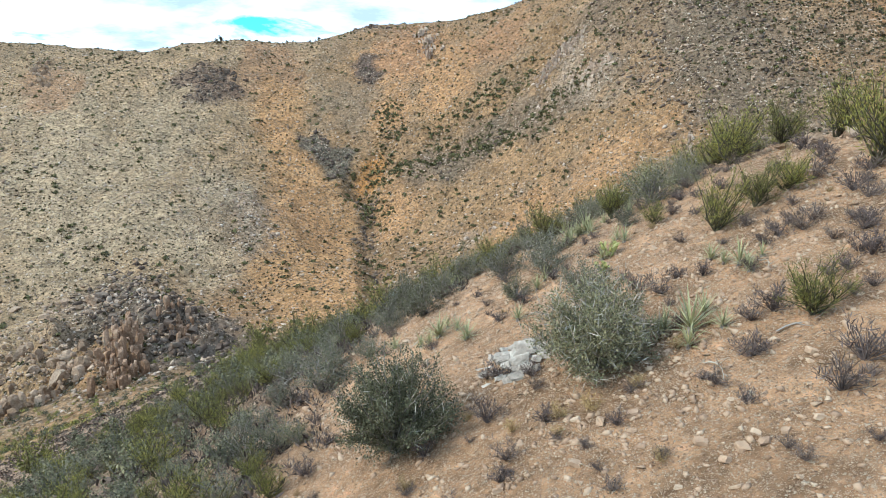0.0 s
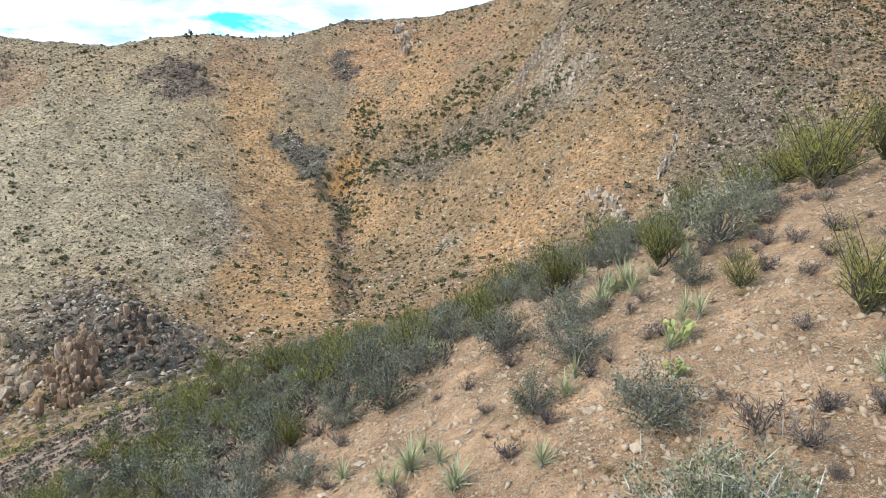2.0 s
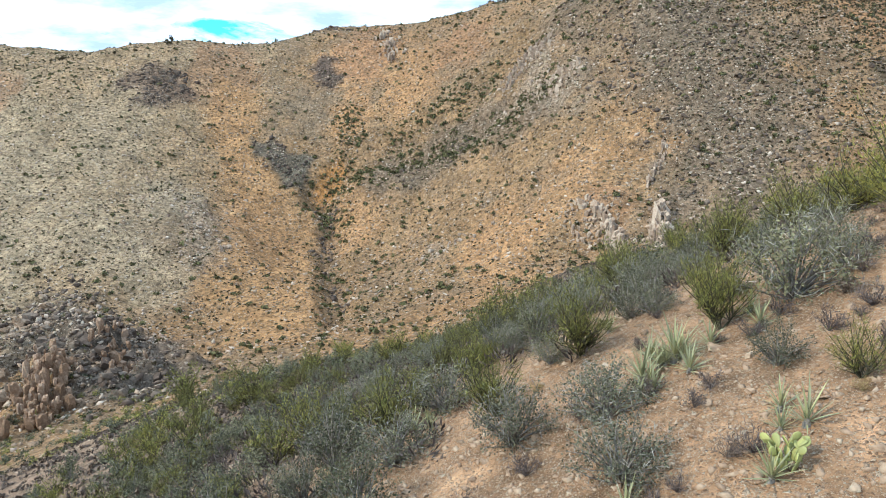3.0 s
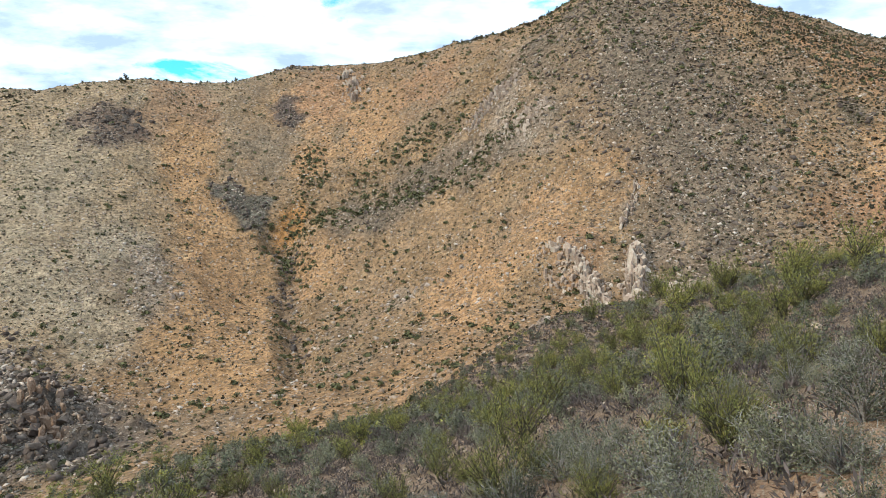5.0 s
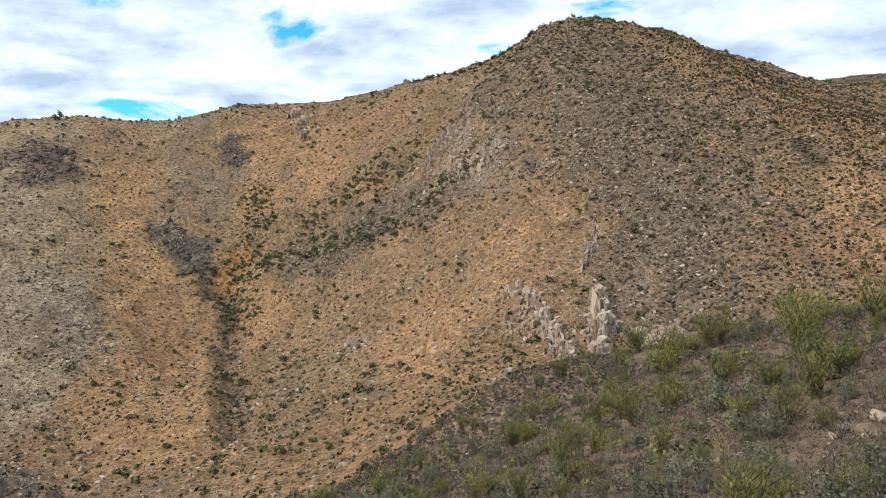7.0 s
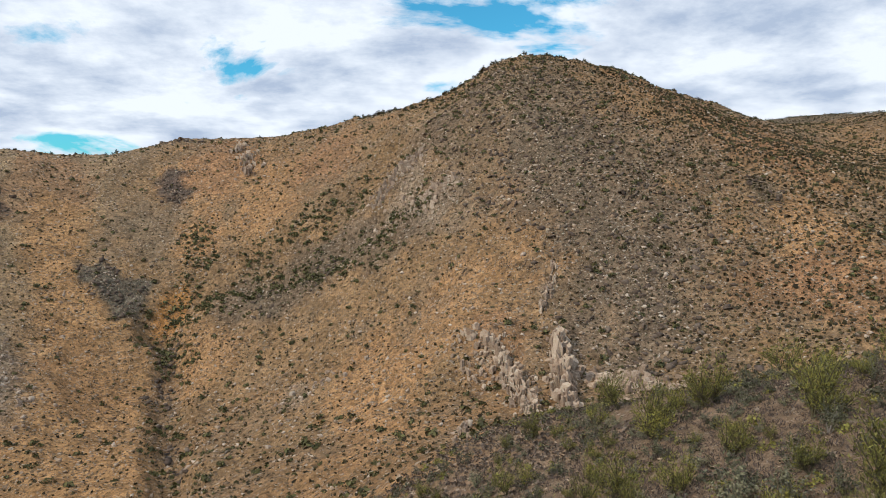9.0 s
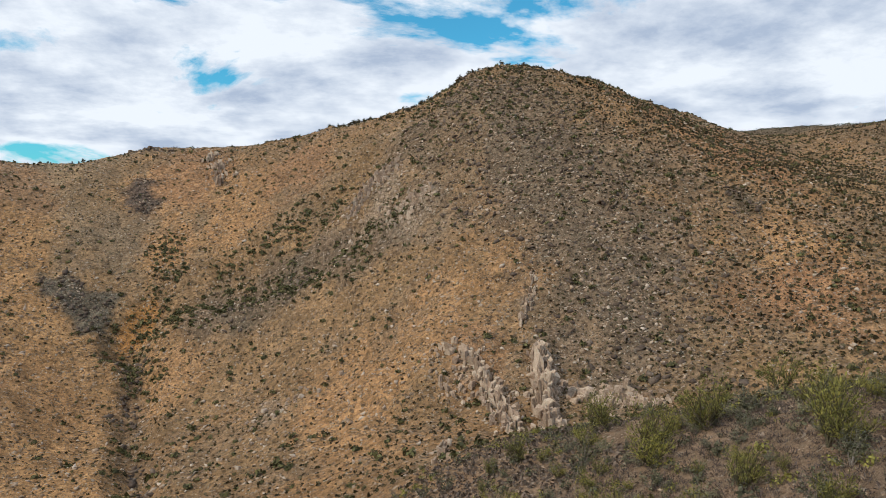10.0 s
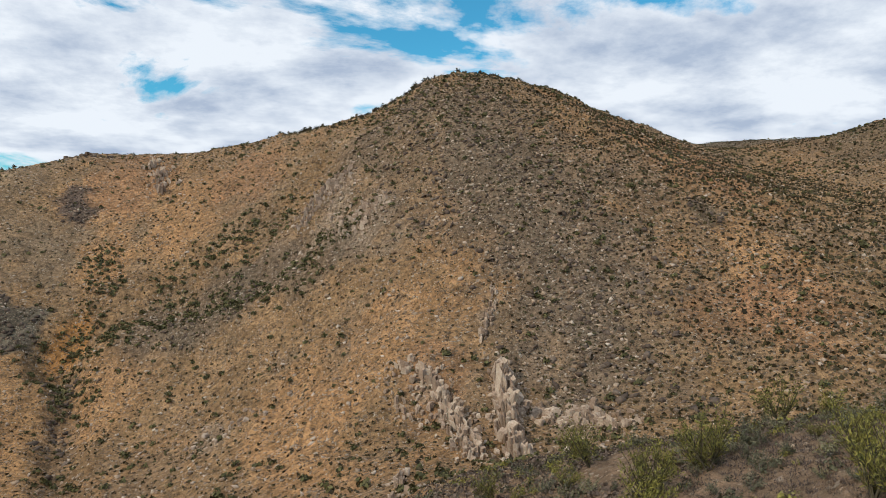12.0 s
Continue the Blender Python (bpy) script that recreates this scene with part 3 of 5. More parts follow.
def plates(rng, centres, out, length, width, spread=0.5):
    """Leaf sprays that lie along the crown's face: small four-cornered pieces turned outwards."""
    n = len(centres)
    face = unit(out + spread * rng.normal(size=(n, 3)))
    a = unit(np.cross(face, rng.normal(size=(n, 3))))
    b = np.cross(face, a)
    size = rng.uniform(0.6, 1.35, (n, 1)) * 0.5
    a, b = a * length * size, b * width * size
    bow = face * length * 0.12 * size
    v = np.stack([centres - a, centres + b + bow, centres + a, centres - b + bow], 1).reshape(-1, 3)
    return v, np.arange(4 * n).reshape(n, 4)


def tubes(paths, radii, sides=4, roots=None):
    """Tapered stems along lists of points, grown together: stems share the ring at the root,
    and a stem with roots[i] = (stem, step) starts from that ring of an earlier stem."""
    verts, faces, first, shared = [], [], [], {}
    for j, (pts, (r0, r1)) in enumerate(zip(paths, radii)):
        pts = np.asarray(pts, float)
        rings = []
        for i, p in enumerate(pts):
            key = tuple(np.round(p, 4))
            if i == 0 and roots and roots[j]:
                rings.append(first[roots[j][0]][roots[j][1]])
                continue
            if i == 0 and key in shared:
                rings.append(shared[key])
                continue
            d = unit(pts[min(i + 1, len(pts) - 1)] - pts[max(i - 1, 0)])
            if i == 0:
                d = np.array([0.0, 0.0, 1.0])
            u = unit(np.cross(d, [0.31, 0.87, 0.38]))
            w = np.cross(d, u)
            r = r0 + (r1 - r0) * i / (len(pts) - 1)
            rings.append(len(verts))
            for k in range(sides):
                t = 2 * math.pi * k / sides
                verts.append(p + r * (math.cos(t) * u + math.sin(t) * w))
            if i == 0:
                shared[key] = rings[0]
        first.append(rings)
        for q, n in zip(rings, rings[1:]):
            for k in range(sides):
                m = (k + 1) % sides
                faces.append((q + k, q + m, n + m, n + k))
    return np.array(verts), np.array(faces)


def stems(rng, count, reach, rise, bend=0.25, steps=5):
    """Lines from the root outwards and upwards to a domed top; reach and rise are half width and height."""
    out = []
    for _ in range(count):
        a, tilt = rng.uniform(0, 2 * math.pi), math.acos(rng.uniform(0.02, 1.0))
        tip = np.array([reach * math.sin(tilt) * math.cos(a), reach * math.sin(tilt) * math.sin(a), rise * (0.25 + 0.75 * math.cos(tilt))])
        tip *= rng.uniform(0.72, 1.05)
        u = np.linspace(0, 1, steps)[:, None]
        mid = rng.normal(size=3) * bend * reach
        line = tip * np.hstack([u ** 1.15, u ** 1.15, u ** 0.8]) + mid * (u * (1 - u))
        line += rng.normal(size=(steps, 3)) * 0.03 * reach * u
        line[:, 2] = np.maximum(line[:, 2], -0.02)
        out.append(line)
    return out


def bushy(rng, lines, per, off, low=0.35):
    """Points and outward ways for leaves round the outer part of stems, gathered in sprays."""
    cs, ws = [], []
    for line in lines:
        k = rng.uniform(low, 1.0, per) ** 0.7
        f = k * (len(line) - 1)
        i = np.minimum(f.astype(int), len(line) - 2)
        p = line[i] + (line[i + 1] - line[i]) * (f - i)[:, None]
        w = unit(rng.normal(size=(per, 3)) + np.array([0, 0, 0.4]))
        cs.append(p + w * off * rng.uniform(0.1, 1.0, (per, 1)))
        ws.append(unit(w + 0.6 * unit(line[-1])))
    return np.concatenate(cs), np.concatenate(ws)


def make_shrub(name, seed, leaf, stem_count, per, length, width, rise, label, category, off=0.09, low=0.35, steps=5, twigs=0, inner=0, stout=0.012):
    """A dome shrub one metre wide: grown-together wood, a crown of small leaves and, close by, a haze of bare twigs."""
    rng = np.random.default_rng(seed)
    thing = tagged(new(name), label, category)
    lines = stems(rng, stem_count, 0.50, rise, 0.25, steps)
    part("wood", mesh_from("wood", *tubes(lines, [(stout, 0.0025)] * stem_count, 3), BARK), thing, "bare grey branching wood")
    c, w = bushy(rng, lines, per, off, low)
    v, f = plates(rng, c, unit(w + 1.2 * unit(c)), length * 1.1, width * 1.15, 0.7) if inner else leaves(rng, c, w, length, width)
    if inner:                                   # larger leaves deep in the crown of shrubs that are only seen from afar
        c, w = bushy(rng, lines, inner, off, 0.2)
        v2, f2 = plates(rng, c * 0.86, unit(c + np.array([0, 0, 0.15])), 1.6 * length, 1.8 * width)
        v, f = np.concatenate([v, v2]), np.concatenate([f, f2 + len(v)])
    part("crown", mesh_from("crown", v, f, leaf), thing)
    if twigs:
        c, w = bushy(rng, lines, twigs // stem_count, off, 0.5)
        tagged(part("twig_haze", mesh_from("twig_haze", *leaves(rng, c, w, 0.10, 0.0045, spread=0.7), TWIG_PALE), thing, "pale grey bare twigs"), kind="stuff")
    return thing


def make_broom(name, seed, rise, label, forks=9, per=52, length=0.064, width=0.0082, trunks=6, steps=5):
    """An upright green-twigged desert bush: a few trunks, forked limbs, feathery crown."""
    rng = np.random.default_rng(seed)
    thing = tagged(new(name), label, "bush")
    lines, radii, roots, limbs = [], [], [], []
    u = np.linspace(0, 1, steps)[:, None]
    for _ in range(trunks):
        a = rng.uniform(0, 2 * math.pi)
        tip = np.array([0.22 * math.cos(a), 0.22 * math.sin(a), rise * rng.uniform(0.16, 0.34)])
        line = tip * np.hstack([u, u, u ** 0.85]) + rng.normal(size=3) * 0.08 * u * (1 - u)
        lines.append(line)
        radii.append((0.022, 0.010))
        roots.append(None)
        me = len(lines) - 1
        for _ in range(forks):
            b, step = rng.uniform(0, 2 * math.pi), int(rng.integers(1, steps))
            root = line[step]
            end = root + np.array([0.40 * math.cos(b), 0.40 * math.sin(b), rise * rng.uniform(0.10, 0.75)]) * rng.uniform(0.5, 1.1)
            end[2] = min(end[2], rise * rng.uniform(0.8, 1.05))
            limb = root + (end - root) * u + rng.normal(size=3) * 0.09 * u * (1 - u)
            lines.append(limb)
            limbs.append(limb)
            radii.append((0.010, 0.003))
            roots.append((me, step))
    part("wood", mesh_from("wood", *tubes(lines, radii, 3, roots), BARK_DARK), thing, "dark grey-brown forked wood")
    c, w = bushy(rng, limbs, per, 0.095, 0.06)
    v, f = leaves(rng, c, unit(w + np.array([0, 0, 0.8])), length, width, spread=0.5)
    part("crown", mesh_from("crown", v, f, LEAF_GREEN), thing)
    return thing


def make_dry_shrub(name, seed, rise, label, material, count=360):
    rng = np.random.default_rng(seed)
    lines = stems(rng, 20, 0.47, rise, 0.15, 3)
    c, w = bushy(rng, lines, count // 20, 0.05, 0.1)
    v1, f1 = leaves(rng, c, w + np.array([0, 0, 0.5]), 0.115, 0.015, spread=0.8)
    v2, f2 = tubes(lines, [(0.010, 0.003)] * len(lines), 3)
    me = mesh_from(name, np.concatenate([v1, v2]), np.concatenate([f1, f2 + len(v1)]), material)
    return tagged(new(name, me), label, "shrub")


def make_yucca(name, seed, count, label):
    """A rosette of stiff pointed blades on a short root."""
    rng = np.random.default_rng(seed)
    thing = tagged(new(name), label, "yucca")
    u = np.linspace(0, 1, 6)
    half = 0.028 * np.array([0.75, 1.0, 0.95, 0.72, 0.40, 0.02])
    fold = half * 0.35
    zc = 0.03 * np.sin(u * math.pi)
    v = np.concatenate([np.stack([u, -half, zc + fold], 1), np.stack([u, 0 * u, zc], 1), np.stack([u, half, zc + fold], 1)])
    f = [(i, i + 1, 6 + i + 1, 6 + i) for i in range(5)] + [(6 + i, 6 + i + 1, 12 + i + 1, 12 + i) for i in range(5)]
    blade = mesh_from("blade", v, np.array(f), BLADE, flat=False)
    root = mesh_from("root", *tubes([[(0, 0, -0.08), (0, 0, 0.03), (0, 0, 0.10)]], [(0.07, 0.03)], 7), BARK)
    part("root", root, thing, "brown fibrous root collar")
    for k in range(count):
        tilt = -radians(4 + 74 * (k / count) ** 1.1 + rng.uniform(-6, 6))
        leaf = part("leaf", blade, thing)
        size = rng.uniform(0.42, 0.60) * (0.82 + 0.25 * k / count)
        leaf.matrix_basis = Matrix.Translation((0, 0, 0.02 + 0.05 * k / count)) @ Euler((rng.uniform(-0.3, 0.3), tilt, 0)).to_matrix().to_4x4()
        leaf.matrix_basis = Matrix.Rotation(k * 2.399963 + rng.uniform(-0.2, 0.2), 4, "Z") @ leaf.matrix_basis @ Matrix.Diagonal((size, size, size, 1))
    return thing


def make_pear(name, seed, label):
    """A prickly pear: flat oval pads standing on one another."""
    rng = np.random.default_rng(seed)
    thing = tagged(new(name), label, "cactus")
    bm = bmesh.new()
    bmesh.ops.create_icosphere(bm, subdivisions=2, radius=0.5)
    for v in bm.verts:
        v.co.z += 0.5
        v.co.x *= 0.72 * (0.72 + 0.38 * v.co.z)
        v.co.y *= 0.16
    for fa in bm.faces:
        fa.smooth = True
    pad = bpy.data.meshes.new("pad")
    bm.to_mesh(pad)
    bm.free()
    pad.materials.append(PAD)
    level = [Matrix.Translation((rng.uniform(-0.2, 0.2), rng.uniform(-0.15, 0.15), -0.03)) @ Euler((rng.uniform(-0.4, 0.4), rng.uniform(-0.5, 0.5), rng.uniform(0, 3))).to_matrix().to_4x4() for _ in range(7)]
    for gen in range(3):
        nxt = []
        for m in level:
            s = rng.uniform(0.20, 0.27)
            ob = part("pad", pad, thing)
            ob.matrix_basis = m @ Matrix.Diagonal((s, s, s, 1))
            for _ in range(int(rng.integers(1, 3)) if gen < 2 else 0):
                nxt.append(m @ Matrix.Translation((rng.uniform(-0.07, 0.07), 0, s * 0.86)) @ Euler((rng.uniform(-0.6, 0.6), rng.uniform(-0.7, 0.7), rng.uniform(-0.8, 0.8))).to_matrix().to_4x4())
        level = nxt
    return thing


def rock_mesh(name, seed, material, detail=2, squash=(1, 0.8, 0.6), cuts=9, jointed=False):
    """An angular stone about one metre long: a ball cut by random planes and roughened; jointed stones split along square faces."""
    rng = np.random.default_rng(seed)
    bm = bmesh.new()
    if jointed:
        bmesh.ops.create_cube(bm, size=0.78)
        bmesh.ops.subdivide_edges(bm, edges=bm.edges[:], cuts=detail, use_grid_fill=True)
        skew = rng.normal(size=(3, 3)) * 0.13
        for v in bm.verts:
            v.co += Vector(skew @ np.array(v.co))
    else:
        bmesh.ops.create_icosphere(bm, subdivisions=detail, radius=0.62)
    planes = [(Vector(unit(rng.normal(size=3))), rng.uniform(0.30, 0.46) if jointed else rng.uniform(0.22, 0.42)) for _ in range(cuts)]
    shift = Vector(rng.uniform(-50, 50, 3))
    for v in bm.verts:
        v.co *= 1 + (0.20 if jointed else 0.35) * noise.noise(v.co * 2.4 + shift) + 0.15 * noise.noise(v.co * 6.0 + shift)
        for n, d in planes:
            k = v.co.dot(n) - d
            if k > 0:
                v.co -= n * k
        v.co += Vector(rng.normal(size=3)) * 0.02
        v.co = Vector((v.co.x * squash[0], v.co.y * squash[1], v.co.z * squash[2]))
    me = bpy.data.meshes.new(name)
    bm.to_mesh(me)
    bm.free()
    me.materials.append(material)
    return me


def strewn(name, templates, material, pos, size, rng, label, category, tilt=0.4, sink=0.0, parent=None):
    """Many copies of small templates joined into one mesh."""
    vs, fs, base = [], [], 0
    pick = rng.integers(0, len(templates), len(pos))
    for k, (tv, tf) in enumerate(templates):
        p, s = pos[pick == k], size[pick == k]
        n = len(p)
        if not n:
            continue
        a = rng.uniform(0, 2 * math.pi, n)
        tx, ty = rng.normal(size=n) * tilt, rng.normal(size=n) * tilt
        ca, sa, cx, sx, cy, sy = (g(q)[:, None] for q in (a, tx, ty) for g in (np.cos, np.sin))
        x, y, z = tv[None, :, 0], tv[None, :, 1], tv[None, :, 2]
        y, z = y * cx - z * sx, y * sx + z * cx
        x, z = x * cy + z * sy, z * cy - x * sy
        v = np.stack([x * ca - y * sa, x * sa + y * ca, z - sink], -1) * s[:, None, None] + p[:, None, :]
        vs.append(v.reshape(-1, 3))
        fs.append((tf[None] + (base + np.arange(n) * len(tv))[:, None, None]).reshape(-1, tf.shape[1]))
        base += n * len(tv)
    width = {f.shape[1] for f in fs}
    me = mesh_from(name, np.concatenate(vs), np.concatenate(fs) if len(width) == 1 else [r for f in fs for r in f], material)
    ob = new(name, me)
    if parent:
        ob.parent = parent
    return tagged(ob, label, category, kind="stuff")


def chip_template(seed):
    """A stone of eight triangles."""
    rng = np.random.default_rng(seed)
    v = np.array([(1, 0, 0), (-1, 0, 0), (0, 1, 0), (0, -1, 0), (0, 0, 1), (0, 0, -1)], float) * np.array([0.62, 0.48, 0.40])
    v += rng.normal(size=v.shape) * 0.15
    f = np.array([(0, 2, 4), (2, 1, 4), (1, 3, 4), (3, 0, 4), (2, 0, 5), (1, 2, 5), (3, 1, 5), (0, 3, 5)])
    return v, f


def clump_template(seed, count, length, width, rise):
    """A far shrub: large leaves on a half ball."""
    rng = np.random.default_rng(seed)
    d = unit(rng.normal(size=(count, 3)))
    d[:, 2] = np.abs(d[:, 2])
    c = d * rng.uniform(0.12, 0.40, (count, 1)) * np.array([1, 1, rise])
    return plates(rng, c, d, length, width, 0.45)


def twig_dome(seed, count, length, width, rise):
    """A low dry shrub: thin twigs bristling from a half ball."""
    rng = np.random.default_rng(seed)
    d = unit(rng.normal(size=(count, 3)))
    d[:, 2] = np.abs(d[:, 2])
    c = d * rng.uniform(0.10, 0.36, (count, 1)) * np.array([1, 1, rise])
    return leaves(rng, c, unit(d + np.array([0, 0, 0.4])), length, width, spread=0.4)


def make_dead_branch(name, seed, label):
    """A bleached fallen branch: one bent limb with forks."""
    rng = np.random.default_rng(seed)
    u = np.linspace(0, 1, 7)[:, None]
    main = np.array([1.0, 0.1, 0.0]) * u + np.array([0, 0.18, 0.28]) * u * (1 - u) * 2
    lines, radii, roots = [main], [(0.022, 0.006)], [None]
    for k in range(5):
        step = int(rng.integers(2, 6))
        end = main[step] + np.array([rng.uniform(0.1, 0.4), rng.uniform(-0.35, 0.35), rng.uniform(0.0, 0.3)])
        lines.append(main[step] + (end - main[step]) * u[::2] + rng.normal(size=3) * 0.05 * (u * (1 - u))[::2])
        radii.append((0.010, 0.003))
        roots.append((0, step))
    return tagged(new(name, mesh_from(name, *tubes(lines, radii, 5, roots), WOOD_DEAD)), label, "branch")


rnd = np.random.default_rng(7)


def on_ground(xy):
    xy = np.asarray(xy, float)
    return np.column_stack([xy, height(xy[:, 0], xy[:, 1])])


def scatter(count, x0, x1, y0, y1, density):
    """Random places kept by a density from 0 to 1."""
    p = np.column_stack([rnd.uniform(x0, x1, count), rnd.uniform(y0, y1, count)])
    return p[rnd.uniform(size=count) < density(p[:, 0], p[:, 1])]


def place(makers, spots, group, turn=True, sink=0.03):
    """One copy at each (x, y, width), standing upright; makers are built once and used in turn."""
    zs = height(np.array([s[0] for s in spots]), np.array([s[1] for s in spots]))
    for k, ((x, y, w), z) in enumerate(zip(spots, zs)):
        src = makers[k % len(makers)]
        h = w * rnd.uniform(0.9, 1.1)
        m = Matrix.Translation((x, y, z - sink * w)) @ Matrix.Rotation(rnd.uniform(0, 6.283), 4, "Z")
        ob = copy_thing(src, m)
        ob.scale = (w, w, h)
        ob["group"] = group


def drop_source(makers):
    for src in makers:
        for o in (*src.children_recursive, src):
            bpy.data.objects.remove(o)



# ---- the near slope: plants at their places (x, y, width) ----
GREY_SHRUBS = [(1.7, 11.6, 2.1), (1.9, 14.7, 1.3), (0.2, 19.3, 1.3), (1.4, 18.8, 1.4), (4.4, 20.2, 1.8), (5.4, 20.6, 1.0), (-3.3, 17.3, 1.0), (-3.0, 19.4, 1.1), (-4.7, 19.4, 1.0), (-6.8, 22.2, 1.2), (-4.6, 13.7, 1.0), (-8.5, 17.2, 1.3), (-9.6, 16.4, 1.8), (-7.7, 14.8, 1.0), (-6.2, 14.6, 1.0), (-15.9, 22.7, 2.2), (-6.5, 13.6, 0.9), (1.3, 17.3, 1.3), (5.7, 21.9, 1.3), (4.0, 21.5, 0.8), (3.0, 22.4, 1.0), (2.3, 26.3, 1.2), (1.1, 22.1, 0.9), (0.6, 24.6, 1.0), (9.8, 48.5, 1.9), (8.3, 49.1, 1.4), (16.2, 59.7, 2.3), (17.0, 57.6, 2.2)]
OAKS = [(-1.7, 11.2, 2.0), (0.5, 16.1, 1.0), (3.4, 18.3, 0.8), (-2.5, 20.4, 1.0), (-2.0, 19.0, 1.5), (5.2, 23.3, 1.2), (14.2, 50.6, 2.1), (6.3, 48.6, 1.8), (12.6, 42.9, 1.6), (4.0, 26.5, 1.3)]
GREEN_BUSHES = [(3.3, 20.0, 1.0), (4.9, 10.8, 1.0), (4.8, 15.5, 1.1), (5.8, 16.1, 1.0), (6.6, 16.5, 1.0), (6.9, 21.5, 1.7), (8.4, 16.5, 2.0), (-5.0, 25.0, 1.5), (-13.0, 47.9, 2.8), (-21.6, 61.7, 2.7), (-4.9, 12.6, 0.7), (-8.4, 18.6, 1.2), (-27.3, 36.8, 2.8), (3.9, 17.4, 0.6), (-1.4, 23.2, 0.9), (7.3, 24.3, 1.5), (7.5, 22.8, 1.2), (3.5, 21.6, 0.9), (-0.1, 24.7, 0.9), (8.2, 41.2, 1.4), (9.5, 40.2, 1.2), (26.0, 78.6, 2.8), (27.6, 99.4, 2.8), (21.0, 76.8, 2.8), (24.9, 66.3, 2.8), (18.0, 53.3, 2.0), (20.6, 55.7, 2.5), (28.4, 64.3, 2.8), (14.9, 69.6, 2.4), (11.4, 68.3, 2.0)]
GREEN_BUSHES += [(12.0, 81.5, 2.0), (9.1, 76.3, 2.1), (26.5, 79.9, 2.8), (22.0, 79.1, 2.8), (24.3, 90.0, 2.8), (25.9, 83.3, 1.9), (36.5, 84.7, 2.8), (27.4, 69.5, 2.3), (25.1, 65.1, 2.4), (21.4, 88.2, 1.8), (17.7, 93.6, 2.4), (8.7, 22.4, 1.3), (9.6, 21.0, 1.5)]
DRY_SHRUBS = [(4.5, 11.3, 0.8), (2.9, 13.9, 0.8), (3.2, 13.4, 0.6), (4.0, 13.5, 0.5), (3.8, 10.2, 0.7), (4.9, 9.2, 0.9), (4.4, 8.7, 0.8), (0.1, 12.4, 0.7), (-0.1, 11.0, 0.7), (0.8, 10.3, 0.5), (0.9, 9.7, 0.3), (1.8, 9.6, 0.4), (1.3, 9.3, 0.3), (2.2, 8.6, 0.3), (0.2, 9.7, 0.5), (0.1, 9.2, 0.5), (1.5, 8.3, 0.4), (4.1, 15.6, 0.4), (7.3, 16.8, 0.9), (5.6, 14.1, 0.7), (6.0, 14.0, 0.7), (6.3, 14.3, 0.6), (6.2, 13.2, 0.5), (5.9, 11.9, 0.5), (6.4, 12.2, 0.8), (6.9, 13.6, 0.6), (7.5, 15.3, 0.8), (8.1, 18.4, 0.8), (3.2, 9.8, 0.5), (3.4, 9.1, 0.4)]
DRY_SHRUBS += [(0.1, 15.1, 0.5), (5.6, 11.0, 0.5), (-4.8, 16.0, 0.7), (-3.5, 14.7, 0.5), (-3.2, 15.4, 0.3), (0.7, 11.5, 0.4), (3.5, 8.0, 0.3), (4.3, 7.6, 0.3), (-3.5, 11.7, 0.6), (-3.9, 14.0, 0.5), (2.6, 18.3, 0.4), (2.3, 16.9, 0.4), (2.3, 18.0, 0.4), (3.5, 19.4, 0.5), (4.2, 18.7, 0.5), (4.4, 17.8, 0.5), (5.2, 18.5, 0.5), (4.9, 19.0, 0.5), (4.9, 19.7, 0.5), (4.8, 17.1, 0.4), (6.9, 21.0, 0.5), (1.4, 16.5, 0.5), (-3.6, 19.6, 0.4), (-0.5, 18.1, 0.4), (5.8, 43.7, 1.1)]
YUCCAS = [(3.3, 11.6, 1.1), (4.6, 13.3, 0.8), (-1.3, 15.9, 0.9), (-0.6, 15.0, 0.7), (1.2, 16.7, 0.6), (1.0, 16.2, 0.5), (3.7, 19.6, 0.6), (2.0, 19.3, 0.9), (2.5, 19.5, 1.0), (-2.5, 16.7, 0.6), (3.1, 16.9, 0.7), (4.3, 14.1, 0.5), (0.5, 14.6, 0.6), (3.0, 17.3, 0.5), (2.5, 16.3, 0.5), (2.2, 22.4, 0.6), (3.8, 20.2, 0.6), (-0.1, 22.2, 0.7), (-1.4, 21.8, 0.8)]


def open_gravel(x, y):
    """1 on the bare gravel slope under the start of the flight, 0 in the scrub."""
    left = smooth(x + 0.10 * (y - 15), -5.2, -3.4)
    top = 1 - smooth(y - 0.45 * x, 20.5, 23.5)
    return left * top


def near_slope(x, y):
    """1 on the hillside on this side of the ravine."""
    edge = 104 + 0.10 * (x - 14) - 0.55 * np.maximum(0, 8 - x) + 0.0 * y
    return (1 - smooth(y, edge - 4, edge + 4)) * smooth(x + 0.25 * np.maximum(y - 80, 0), -76, -64)


def bare_patch(x, y):
    return 1 - smooth(np.hypot((x - 25) / 3.2, (y - 88) / 3.5), 0.75, 1.1)


def spaced(points, gap):
    cell, kept = {}, []
    for p in points:
        k = (int(p[0] // gap), int(p[1] // gap))
        if all((p[0] - q[0]) ** 2 + (p[1] - q[1]) ** 2 > gap * gap for i in (-1, 0, 1) for j in (-1, 0, 1) for q in cell.get((k[0] + i, k[1] + j), ())):
            cell.setdefault(k, []).append(p)
            kept.append(p)
    return kept


def scrub_density(x, y):
    belt = 1 - smooth(y - 0.45 * x, 30, 44)
    patchy = np.maximum(smooth(fbm(x, y, 7, 3, 91), 0.36, 0.56), 0.6 * (1 - smooth(np.hypot(x - 12, y - 46), 16, 26)))
    return (0.75 + 0.25 * belt) * (0.45 + 0.55 * patchy) * (1 - open_gravel(x, y)) * near_slope(x, y) * (1 - bare_patch(x, y))


